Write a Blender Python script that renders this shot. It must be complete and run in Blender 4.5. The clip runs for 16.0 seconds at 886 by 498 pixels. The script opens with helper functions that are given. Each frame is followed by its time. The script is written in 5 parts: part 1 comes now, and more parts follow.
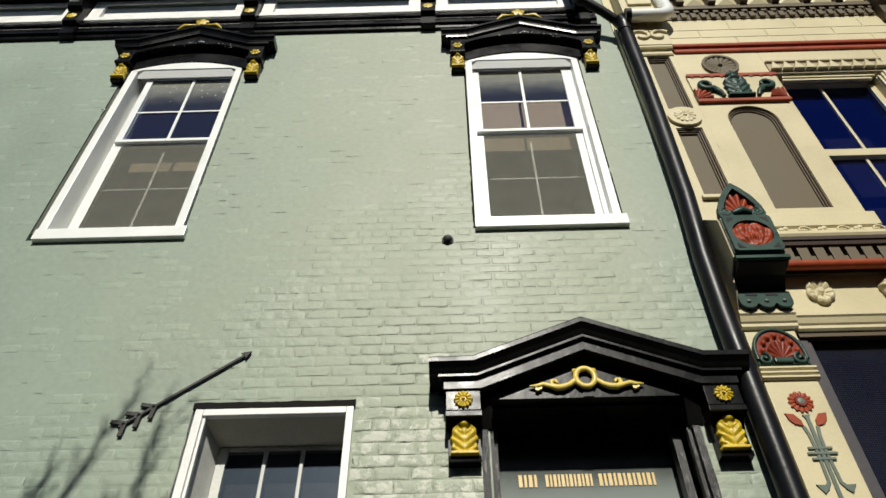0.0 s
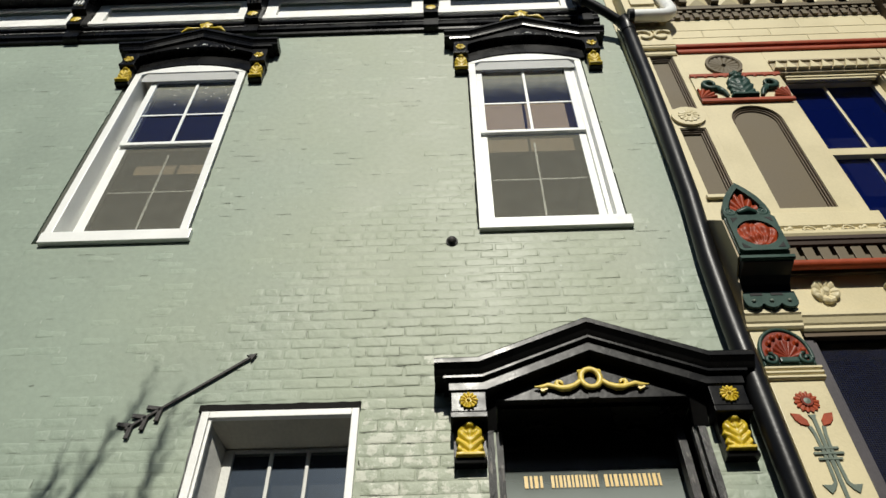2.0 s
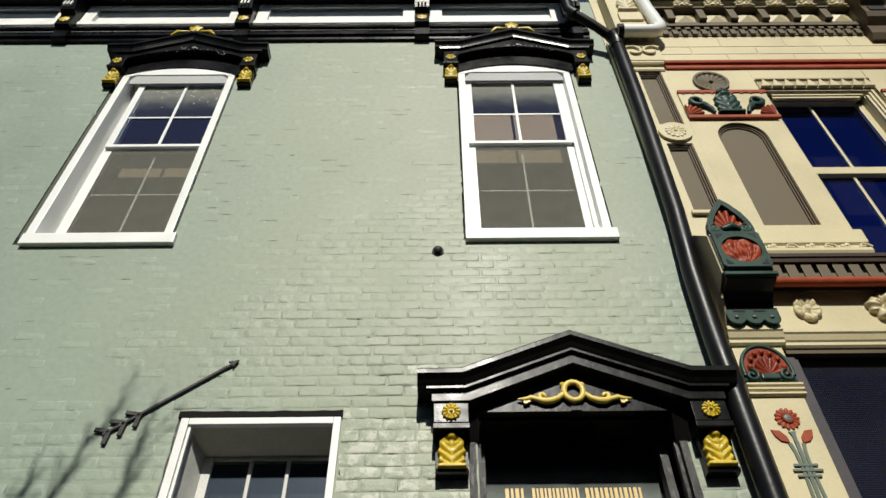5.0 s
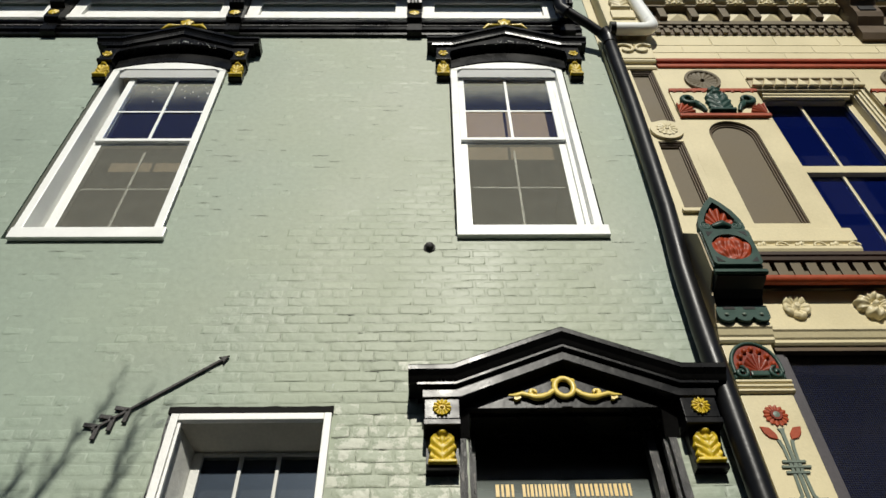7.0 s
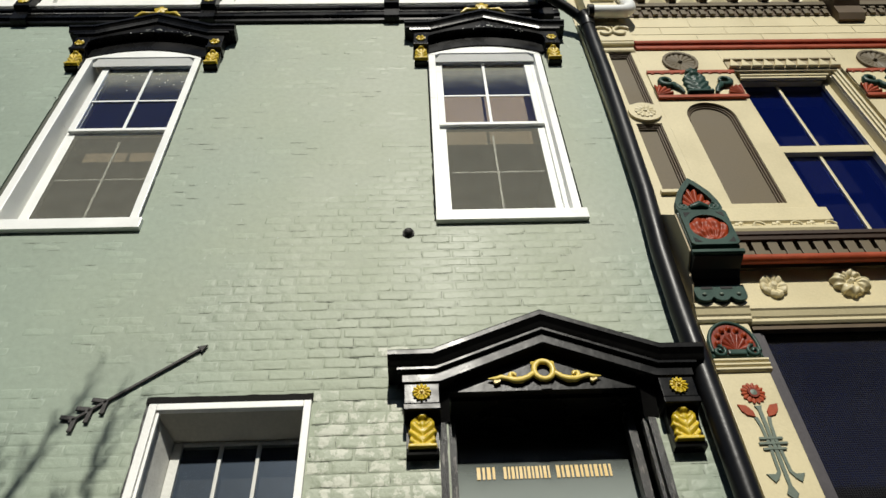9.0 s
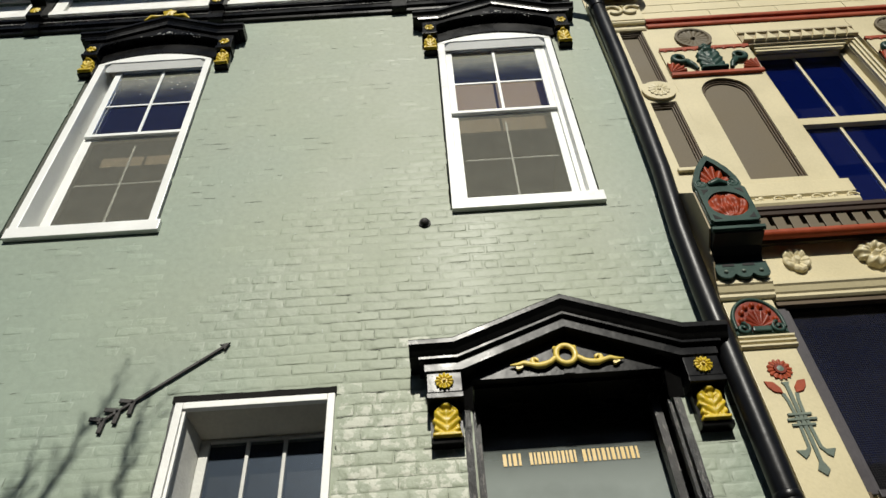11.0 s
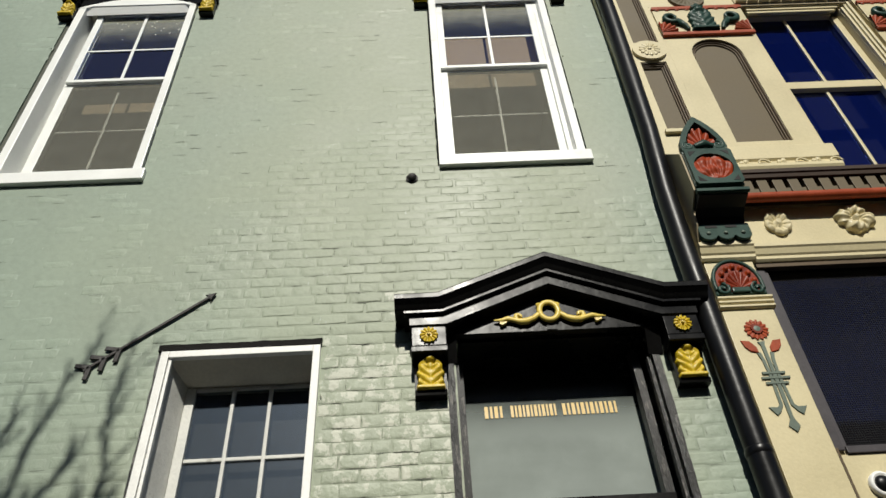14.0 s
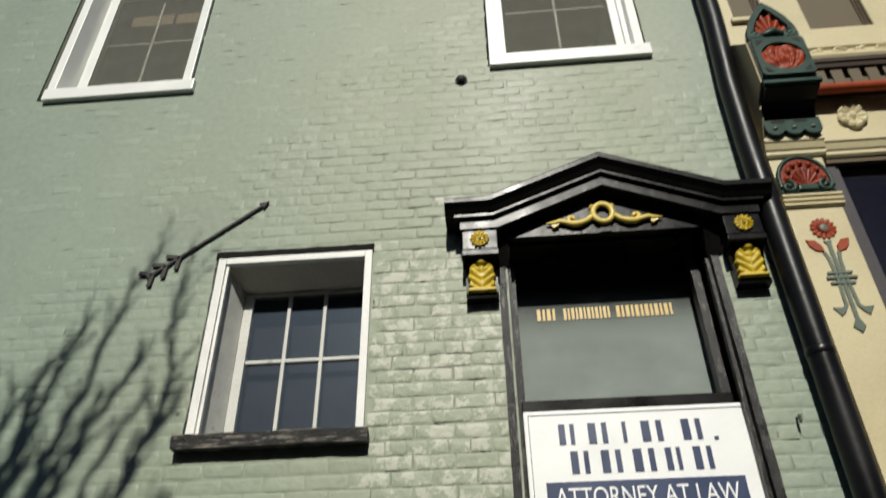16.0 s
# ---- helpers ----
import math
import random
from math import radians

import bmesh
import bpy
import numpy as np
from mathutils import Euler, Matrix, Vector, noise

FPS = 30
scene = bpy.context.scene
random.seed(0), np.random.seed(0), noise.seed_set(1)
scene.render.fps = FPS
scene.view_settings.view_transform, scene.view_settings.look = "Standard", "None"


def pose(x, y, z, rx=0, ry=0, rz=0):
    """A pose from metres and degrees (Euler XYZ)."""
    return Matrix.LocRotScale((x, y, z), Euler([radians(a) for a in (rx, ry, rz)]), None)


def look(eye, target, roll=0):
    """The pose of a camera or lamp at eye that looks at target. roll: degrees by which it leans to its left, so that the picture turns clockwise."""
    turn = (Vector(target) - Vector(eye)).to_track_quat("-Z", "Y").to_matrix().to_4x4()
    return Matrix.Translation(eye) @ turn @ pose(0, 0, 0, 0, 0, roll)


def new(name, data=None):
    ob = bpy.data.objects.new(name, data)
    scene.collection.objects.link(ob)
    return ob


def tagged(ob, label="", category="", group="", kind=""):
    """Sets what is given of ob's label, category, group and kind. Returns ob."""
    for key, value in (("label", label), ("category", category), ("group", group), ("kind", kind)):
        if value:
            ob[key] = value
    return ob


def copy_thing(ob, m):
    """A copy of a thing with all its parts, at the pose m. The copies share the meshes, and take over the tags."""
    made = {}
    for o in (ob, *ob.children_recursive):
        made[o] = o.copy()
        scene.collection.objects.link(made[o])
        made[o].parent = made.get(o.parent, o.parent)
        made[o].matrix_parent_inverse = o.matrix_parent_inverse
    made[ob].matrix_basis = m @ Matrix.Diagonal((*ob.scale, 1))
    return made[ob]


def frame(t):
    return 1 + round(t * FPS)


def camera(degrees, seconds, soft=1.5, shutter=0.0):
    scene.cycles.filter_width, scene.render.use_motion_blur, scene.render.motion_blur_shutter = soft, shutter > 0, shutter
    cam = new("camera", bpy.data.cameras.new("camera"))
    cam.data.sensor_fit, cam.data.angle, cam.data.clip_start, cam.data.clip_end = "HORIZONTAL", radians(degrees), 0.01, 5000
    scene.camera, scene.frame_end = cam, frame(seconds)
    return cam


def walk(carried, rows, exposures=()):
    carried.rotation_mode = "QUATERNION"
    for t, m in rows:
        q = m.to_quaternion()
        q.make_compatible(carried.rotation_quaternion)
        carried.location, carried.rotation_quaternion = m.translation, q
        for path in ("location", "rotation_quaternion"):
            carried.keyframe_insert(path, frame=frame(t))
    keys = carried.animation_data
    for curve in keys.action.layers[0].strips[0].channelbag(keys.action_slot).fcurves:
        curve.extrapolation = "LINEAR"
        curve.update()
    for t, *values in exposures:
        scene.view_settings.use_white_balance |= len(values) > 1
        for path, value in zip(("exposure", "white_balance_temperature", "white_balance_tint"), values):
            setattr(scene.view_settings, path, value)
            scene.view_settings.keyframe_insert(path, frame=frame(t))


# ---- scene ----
cam = camera(63.0, 16.0, shutter=0.4)
PATH = [
    (0, (0.514, -3.325, 1.637), (0.494, -1.946, 3.085), -0.8),
    (0.5, (0.513, -3.312, 1.628), (0.478, -1.928, 3.071), -0.1),
    (1, (0.525, -3.315, 1.636), (0.513, -1.932, 3.08), -0.7),
    (1.5, (0.519, -3.318, 1.635), (0.499, -1.916, 3.06), -1.1),
    (2, (0.507, -3.329, 1.635), (0.478, -1.952, 3.086), -0.8),
    (2.5, (0.502, -3.332, 1.639), (0.476, -1.957, 3.091), 0.2),
    (3, (0.51, -3.331, 1.634), (0.487, -1.958, 3.088), 0.4),
    (3.5, (0.496, -3.331, 1.643), (0.479, -1.953, 3.093), 0.2),
    (4, (0.502, -3.331, 1.647), (0.495, -1.961, 3.104), 0.1),
    (6.5, (0.512, -3.335, 1.642), (0.537, -1.977, 3.11), -1.7),
    (7, (0.506, -3.327, 1.643), (0.54, -1.961, 3.103), -1.2),
    (7.5, (0.508, -3.315, 1.643), (0.553, -1.934, 3.089), -1.6),
    (8, (0.523, -3.308, 1.638), (0.584, -1.925, 3.082), -2.3),
    (10.3, (0.573, -3.302, 1.638), (0.623, -1.903, 3.066), -4.4),
    (10.5, (0.566, -3.29, 1.63), (0.603, -1.894, 3.062), -4.3),
    (11, (0.57, -3.286, 1.635), (0.586, -1.88, 3.057), -4.1),
    (11.5, (0.548, -3.28, 1.632), (0.555, -1.868, 3.049), -4.0),
    (12, (0.555, -3.288, 1.635), (0.544, -1.855, 3.031), -3.0),
    (12.5, (0.541, -3.305, 1.634), (0.542, -1.872, 3.029), -2.3),
    (13, (0.532, -3.303, 1.629), (0.562, -1.855, 3.009), -3.1),
    (13.5, (0.528, -3.301, 1.626), (0.573, -1.831, 2.981), -3.2),
    (14, (0.55, -3.298, 1.617), (0.606, -1.808, 2.95), -3.9),
    (14.5, (0.548, -3.304, 1.625), (0.589, -1.844, 2.991), -3.0),
    (15, (0.558, -3.308, 1.624), (0.583, -1.836, 2.978), -3.1),
    (15.5, (0.585, -3.286, 1.622), (0.547, -1.758, 2.911), -2.9),
    (16, (0.596, -3.229, 1.61), (0.476, -1.596, 2.759), -1.0),
]
walk(cam, [(t, look(*row)) for t, *row in PATH], [(0, -0.02), (10.3, -0.03), (14, -0.06), (15.3, -0.06), (16, -0.2)])

# ---------------------------------------------------------------- light
SUN_EL, SUN_AZ = radians(38), radians(2)
sun_way = Vector((math.sin(SUN_AZ) * math.cos(SUN_EL), -math.cos(SUN_AZ) * math.cos(SUN_EL), math.sin(SUN_EL)))
sun = new("sun", bpy.data.lights.new("sun", "SUN"))
sun.data.energy, sun.data.angle, sun.data.color = 4.6, radians(0.5), (1.0, 0.965, 0.865)
sun.matrix_world = look(sun_way * 40, (0, 0, 0))
world = bpy.data.worlds.new("sky")
scene.world = world
world.use_nodes = True
wn = world.node_tree
sky = wn.nodes.new("ShaderNodeTexSky")
sky.sky_type, sky.sun_disc, sky.sun_elevation, sky.sun_rotation = "NISHITA", False, SUN_EL, math.pi - SUN_AZ
sky.dust_density, sky.ozone_density = 0.35, 2.0
wn.links.new(sky.outputs["Color"], wn.nodes["Background"].inputs["Color"])
wn.nodes["Background"].inputs["Strength"].default_value = 0.05
scene.view_settings.exposure = 0.0


# ---------------------------------------------------------------- materials
def material(name, color, rough=0.5, vary=0.12, scale=3.0, fine=60.0, bump=0.12, metal=0.0, per_piece=0.0, wear=None, wear_at=0.62, spec=0.5, stretch=(1, 1, 1), sheen_tint=None, lumps=0.0):
    """A painted or bare surface: broad stains, fine grain, relief, and worn spots of a second colour."""
    m = bpy.data.materials.new(name)
    m.use_nodes = True
    n, link = m.node_tree.nodes, m.node_tree.links.new
    bsdf = n["Principled BSDF"]
    tc = n.new("ShaderNodeTexCoord")
    mp = n.new("ShaderNodeMapping")
    mp.inputs["Scale"].default_value = stretch
    place = n.new("ShaderNodeNewGeometry")
    link(place.outputs["Position"] if sheen_tint else tc.outputs["Object"], mp.inputs["Vector"])
    big, small = n.new("ShaderNodeTexNoise"), n.new("ShaderNodeTexNoise")
    for node, s, d in ((big, scale, 5), (small, fine, 6)):
        node.inputs["Scale"].default_value, node.inputs["Detail"].default_value = s, d
        link(mp.outputs["Vector"], node.inputs["Vector"])
    add = n.new("ShaderNodeMath"); add.operation = "MULTIPLY_ADD"
    link(small.outputs["Fac"], add.inputs[0]); add.inputs[1].default_value = 0.6
    link(big.outputs["Fac"], add.inputs[2])
    fac = add.outputs[0]
    if per_piece:
        info, geo = n.new("ShaderNodeObjectInfo"), n.new("ShaderNodeNewGeometry")
        both = n.new("ShaderNodeMath"); both.operation = "ADD"
        link(info.outputs["Random"], both.inputs[0]); link(geo.outputs["Random Per Island"], both.inputs[1])
        frac = n.new("ShaderNodeMath"); frac.operation = "FRACT"
        link(both.outputs[0], frac.inputs[0])
        more = n.new("ShaderNodeMath"); more.operation = "MULTIPLY_ADD"
        link(frac.outputs[0], more.inputs[0]); more.inputs[1].default_value = per_piece
        link(fac, more.inputs[2]); fac = more.outputs[0]
    ramp = n.new("ShaderNodeValToRGB")
    lo = [max(0.0, c * (1 - vary)) for c in color]; hi = [min(1.0, c * (1 + vary)) for c in color]
    ramp.color_ramp.elements[0].position, ramp.color_ramp.elements[1].position = 0.5, 1.1 + per_piece * 0.6
    ramp.color_ramp.elements[0].color, ramp.color_ramp.elements[1].color = (*lo, 1), (*hi, 1)
    ramp.color_ramp.elements[1].position = min(1.0, ramp.color_ramp.elements[1].position)
    link(fac, ramp.inputs["Fac"])
    out = ramp.outputs["Color"]
    if wear:
        spots = n.new("ShaderNodeTexNoise")
        spots.inputs["Scale"].default_value, spots.inputs["Detail"].default_value, spots.inputs["Roughness"].default_value = 9, 8, 0.7
        link(mp.outputs["Vector"], spots.inputs["Vector"])
        cut = n.new("ShaderNodeValToRGB")
        cut.color_ramp.elements[0].position, cut.color_ramp.elements[1].position = wear_at, wear_at + 0.04
        link(spots.outputs["Fac"], cut.inputs["Fac"])
        mix = n.new("ShaderNodeMix"); mix.data_type = "RGBA"
        link(cut.outputs["Color"], mix.inputs["Factor"]); link(out, mix.inputs["A"])
        mix.inputs["B"].default_value = (*wear, 1)
        out = mix.outputs["Result"]
    if sheen_tint:
        # cooler sides and a warmer middle imitate the sun's sheen, with uneven edges
        cool, warm, x0, x1 = sheen_tint
        sheen_noise, split, shift, part_way = n.new("ShaderNodeTexNoise"), n.new("ShaderNodeSeparateXYZ"), n.new("ShaderNodeMath"), n.new("ShaderNodeMapRange")
        sheen_noise.inputs["Scale"].default_value, sheen_noise.inputs["Detail"].default_value = 0.7, 4
        link(place.outputs["Position"], sheen_noise.inputs["Vector"]); link(place.outputs["Position"], split.inputs[0])
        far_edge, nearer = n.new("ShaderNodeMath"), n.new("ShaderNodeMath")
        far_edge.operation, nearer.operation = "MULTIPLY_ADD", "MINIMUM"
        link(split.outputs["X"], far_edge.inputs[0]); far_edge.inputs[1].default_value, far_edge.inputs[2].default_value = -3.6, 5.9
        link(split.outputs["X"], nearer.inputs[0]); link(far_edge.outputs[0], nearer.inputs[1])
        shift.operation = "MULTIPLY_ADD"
        link(sheen_noise.outputs["Fac"], shift.inputs[0]); shift.inputs[1].default_value = 3.0; link(nearer.outputs[0], shift.inputs[2])
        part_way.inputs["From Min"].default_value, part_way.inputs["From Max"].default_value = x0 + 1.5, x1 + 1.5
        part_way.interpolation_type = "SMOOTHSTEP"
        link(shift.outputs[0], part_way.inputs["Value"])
        tone, sheen_mix = n.new("ShaderNodeMix"), n.new("ShaderNodeMix")
        tone.data_type = sheen_mix.data_type = "RGBA"
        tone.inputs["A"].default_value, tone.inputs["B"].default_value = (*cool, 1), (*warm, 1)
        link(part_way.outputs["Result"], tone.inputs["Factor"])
        sheen_mix.blend_type = "MULTIPLY"
        sheen_mix.inputs["Factor"].default_value = 1.0
        link(out, sheen_mix.inputs["A"]); link(tone.outputs["Result"], sheen_mix.inputs["B"])
        out = sheen_mix.outputs["Result"]
    link(out, bsdf.inputs["Base Color"])
    r = n.new("ShaderNodeMapRange")
    r.inputs["From Min"].default_value, r.inputs["From Max"].default_value = 0.3, 0.75
    r.inputs["To Min"].default_value, r.inputs["To Max"].default_value = max(0.05, rough - 0.1), min(1, rough + 0.1)
    link(big.outputs["Fac"], r.inputs["Value"]); link(r.outputs["Result"], bsdf.inputs["Roughness"])
    bsdf.inputs["Metallic"].default_value, bsdf.inputs["Specular IOR Level"].default_value = metal, spec
    if bump:
        b = n.new("ShaderNodeBump")
        b.inputs["Strength"].default_value, b.inputs["Distance"].default_value = bump, 0.01
        link(small.outputs["Fac"], b.inputs["Height"])
        if lumps:
            swell, b2 = n.new("ShaderNodeTexNoise"), n.new("ShaderNodeBump")
            swell.inputs["Scale"].default_value, swell.inputs["Detail"].default_value, swell.inputs["Distortion"].default_value = 11, 3, 0.6
            link(mp.outputs["Vector"], swell.inputs["Vector"]); link(swell.outputs["Fac"], b2.inputs["Height"])
            b2.inputs["Strength"].default_value, b2.inputs["Distance"].default_value = lumps, 0.03
            link(b2.outputs["Normal"], b.inputs["Normal"])
        link(b.outputs["Normal"], bsdf.inputs["Normal"])
    return m


def glass_material(name, tint, mirror=0.05, haze=0.0, haze_color=(0.2, 0.19, 0.16), gloss_rough=0.0, gloss_tint=(1, 1, 1), haze_fade=None):
    """A thin pane: clear with a mirror gloss; haze above 0 lays on a dusty film, a screen, a painted reflection."""
    m = bpy.data.materials.new(name)
    m.use_nodes = True
    n, link = m.node_tree.nodes, m.node_tree.links.new
    n.remove(n["Principled BSDF"])
    clear, gloss, haze_diffuse = n.new("ShaderNodeBsdfTransparent"), n.new("ShaderNodeBsdfGlossy"), n.new("ShaderNodeBsdfDiffuse")
    clear.inputs["Color"].default_value = (*tint, 1)
    gloss.inputs["Roughness"].default_value = gloss_rough
    gloss.inputs["Color"].default_value = (*gloss_tint, 1)
    haze_diffuse.inputs["Color"].default_value = (*haze_color, 1)
    noise_tex = n.new("ShaderNodeTexNoise"); noise_tex.inputs["Scale"].default_value = 4; noise_tex.inputs["Detail"].default_value = 6
    rng = n.new("ShaderNodeMapRange")
    rng.inputs["To Min"].default_value, rng.inputs["To Max"].default_value = haze * 0.6, haze * 1.4
    link(noise_tex.outputs["Fac"], rng.inputs["Value"])
    amount = rng.outputs["Result"]
    if haze_fade:
        # haze that thins along the pane's height, with an uneven edge
        place, split, add, ramp, mul = n.new("ShaderNodeTexCoord"), n.new("ShaderNodeSeparateXYZ"), n.new("ShaderNodeMath"), n.new("ShaderNodeMapRange"), n.new("ShaderNodeMath")
        link(place.outputs["Generated"], split.inputs[0])
        add.operation = "MULTIPLY_ADD"
        link(noise_tex.outputs["Fac"], add.inputs[0]); add.inputs[1].default_value = 0.35; link(split.outputs["Z"], add.inputs[2])
        ramp.interpolation_type = "SMOOTHSTEP"
        ramp.inputs["From Min"].default_value, ramp.inputs["From Max"].default_value = haze_fade
        ramp.inputs["To Min"].default_value = 0.08
        link(add.outputs[0], ramp.inputs["Value"])
        mul.operation = "MULTIPLY"
        link(ramp.outputs["Result"], mul.inputs[0]); link(amount, mul.inputs[1])
        amount = mul.outputs[0]
    film = n.new("ShaderNodeMixShader")
    link(amount, film.inputs["Fac"]); link(clear.outputs[0], film.inputs[1]); link(haze_diffuse.outputs[0], film.inputs[2])
    facing = n.new("ShaderNodeLayerWeight"); facing.inputs["Blend"].default_value = 0.5
    steep = n.new("ShaderNodeMath"); steep.operation = "POWER"; steep.inputs[1].default_value = 5
    link(facing.outputs["Facing"], steep.inputs[0])
    fres = n.new("ShaderNodeMath"); fres.operation = "MULTIPLY_ADD"
    link(steep.outputs[0], fres.inputs[0]); fres.inputs[1].default_value, fres.inputs[2].default_value = 1 - mirror, mirror
    mix = n.new("ShaderNodeMixShader")
    link(fres.outputs[0], mix.inputs["Fac"]); link(film.outputs[0], mix.inputs[1]); link(gloss.outputs[0], mix.inputs[2])
    link(mix.outputs[0], n["Material Output"].inputs["Surface"])
    return m


# wall tints, cool then warm, that paint in the sun's sheen
SHEEN_TINTS = ((0.945, 1.02, 1.075), (1.10, 1.078, 1.045), -2.3, 0.6)
M_WALL = material("sage_painted_brick", (0.258, 0.294, 0.221), rough=0.56, spec=0.47, vary=0.12, scale=0.9, fine=26, bump=0.27, per_piece=0.14, wear=(0.36, 0.39, 0.33), wear_at=0.64, sheen_tint=SHEEN_TINTS, lumps=0.16)
# paler copy of the wall paint: worn streaks and painted-in brightness
M_BRIGHTWORN = material("sage_paint_worn_brightened", (0.258, 0.294, 0.221), rough=0.53, spec=0.50, vary=0.12, scale=0.9, fine=26, bump=0.45, per_piece=0.14, wear=(0.44, 0.46, 0.385), wear_at=0.50, sheen_tint=SHEEN_TINTS, lumps=0.16)
M_JOINT = material("sage_painted_mortar", (0.253, 0.288, 0.217), rough=0.58, spec=0.48, vary=0.12, scale=0.9, fine=22, bump=0.15, wear=(0.34, 0.37, 0.31), wear_at=0.66, sheen_tint=SHEEN_TINTS, lumps=0.06)
M_DRIPGLINT = material("drip_glint_paint", (0.37, 0.42, 0.35), rough=0.35, vary=0.1, scale=20, fine=60, bump=0.05)
M_CRACK = material("open_joint_dirt", (0.085, 0.09, 0.072), rough=0.9, vary=0.3, bump=0.2)
M_WHITE = material("white_gloss_paint", (0.82, 0.83, 0.80), rough=0.35, vary=0.04, scale=4, fine=50, bump=0.04)
M_OLDWHITE = material("weathered_white_paint", (0.80, 0.80, 0.765), rough=0.5, vary=0.10, scale=6, fine=60, bump=0.15, wear=(0.45, 0.44, 0.40), wear_at=0.68)
M_BLACK = material("black_gloss_paint", (0.0042, 0.0041, 0.0040), rough=0.29, spec=0.14, vary=0.35, scale=4, fine=25, bump=0.10, wear=(0.045, 0.043, 0.04), wear_at=0.74)
M_SASHWHITE = material("grimy_sash_shaded_lining_white", (0.56, 0.56, 0.52), rough=0.5, vary=0.12, scale=7, fine=60, bump=0.15, wear=(0.38, 0.37, 0.33), wear_at=0.64)
# white toned down to tan: the linings' shade is in the colour
M_LINING = material("shade_toned_white_paint", (0.60, 0.56, 0.46), rough=0.6, vary=0.12, scale=4, fine=50, bump=0.12)
M_BLACKWOOD = material("weathered_black_wood", (0.012, 0.0115, 0.0105), rough=0.38, spec=0.5, vary=0.4, scale=5, fine=40, bump=0.6, wear=(0.12, 0.11, 0.098), wear_at=0.56, stretch=(6, 6, 1))
M_SILLWOOD = material("weathered_sill_wood", (0.02, 0.019, 0.017), rough=0.65, vary=0.5, scale=5, fine=35, bump=1.0, wear=(0.22, 0.20, 0.165), wear_at=0.54, stretch=(1, 5, 7))
M_PIPE = material("black_enamelled_pipe", (0.0055, 0.0055, 0.006), rough=0.38, vary=0.25, scale=3, fine=30, bump=0.08, spec=0.26)
M_TAR = material("tarred_strip", (0.009, 0.0085, 0.0075), rough=0.8, spec=0.15, vary=0.4, scale=8, fine=60, bump=0.5, wear=(0.10, 0.095, 0.08), wear_at=0.70, stretch=(1, 1, 4))
M_IRON = material("rusting_black_iron", (0.025, 0.022, 0.02), rough=0.6, vary=0.4, scale=20, fine=120, bump=0.4)
M_GOLD = material("yellow_gold_paint", (0.52, 0.37, 0.014), rough=0.38, vary=0.22, scale=18, fine=120, bump=0.25, wear=(0.32, 0.20, 0.01), wear_at=0.64)
M_PALEGOLD = material("pale_gold_paint", (0.66, 0.50, 0.10), rough=0.4, vary=0.15, scale=20, fine=100, bump=0.15)
M_LEAF = material("gilt_lettering", (0.66, 0.46, 0.16), rough=0.5, vary=0.1, scale=20, bump=0.0)
M_CREAM = material("cream_painted_ironwork", (0.56, 0.488, 0.295), rough=0.48, vary=0.08, scale=2.5, fine=60, bump=0.12, wear=(0.55, 0.46, 0.27), wear_at=0.68)
M_CREAMBRICK = material("cream_painted_blocks", (0.56, 0.488, 0.295), rough=0.5, vary=0.08, scale=2.5, fine=60, bump=0.2, per_piece=0.2)
M_TAUPE = material("taupe_painted_panel", (0.130, 0.104, 0.064), rough=0.6, spec=0.25, vary=0.08, scale=3, fine=60, bump=0.08)
M_TAN = material("tan_painted_moulding", (0.36, 0.30, 0.19), rough=0.55, spec=0.3, vary=0.1, scale=5, fine=70, bump=0.12)
M_BROWN = material("brown_painted_moulding", (0.100, 0.070, 0.041), rough=0.55, spec=0.25, vary=0.15, scale=6, fine=70, bump=0.15)
# brown ledge paint, darkened to take in the deep shadow lines on it
M_LEDGE = material("shadow_darkened_brown", (0.040, 0.024, 0.015), rough=0.55, spec=0.25, vary=0.2, scale=6, fine=70, bump=0.15)
M_RED = material("oxide_red_paint", (0.29, 0.050, 0.016), rough=0.5, spec=0.25, vary=0.2, scale=10, fine=80, bump=0.15)
M_DEEPRED = material("deep_red_glaze", (0.17, 0.022, 0.007), rough=0.38, vary=0.3, scale=14, fine=90, bump=0.1, spec=0.3)
M_SLATE = material("dark_slate_frame_paint", (0.060, 0.054, 0.058), rough=0.5, vary=0.2, scale=5, fine=60, bump=0.1, spec=0.3)
M_REDGLOSS = material("glossy_red_glaze", (0.25, 0.032, 0.006), rough=0.48, spec=0.25, vary=0.3, scale=14, fine=90, bump=0.1)
M_GREEN = material("dark_green_paint", (0.022, 0.052, 0.040), rough=0.42, spec=0.2, vary=0.2, scale=8, fine=70, bump=0.12)
M_SAGE = material("grey_green_paint", (0.095, 0.125, 0.095), rough=0.5, vary=0.15, scale=10, fine=80, bump=0.1)
M_SIGN = material("white_sign_board", (0.88, 0.89, 0.88), rough=0.4, vary=0.03, scale=5, fine=60, bump=0.02)
M_NAVY = material("navy_sign_paint", (0.018, 0.035, 0.10), rough=0.4, vary=0.15, scale=6, bump=0.03)
M_ROOM = material("dim_tan_plaster", (0.20, 0.145, 0.09), rough=0.8, vary=0.15, scale=1.5, fine=30, bump=0.05)
# sheets in this near black hold the darkness of unlit rooms in their colour
M_DARK = material("near_black", (0.008, 0.0075, 0.007), rough=0.8, vary=0.2, bump=0.0)
M_SHADE = material("tan_window_shade", (0.36, 0.265, 0.16), rough=0.7, vary=0.06, scale=3, fine=150, bump=0.05)
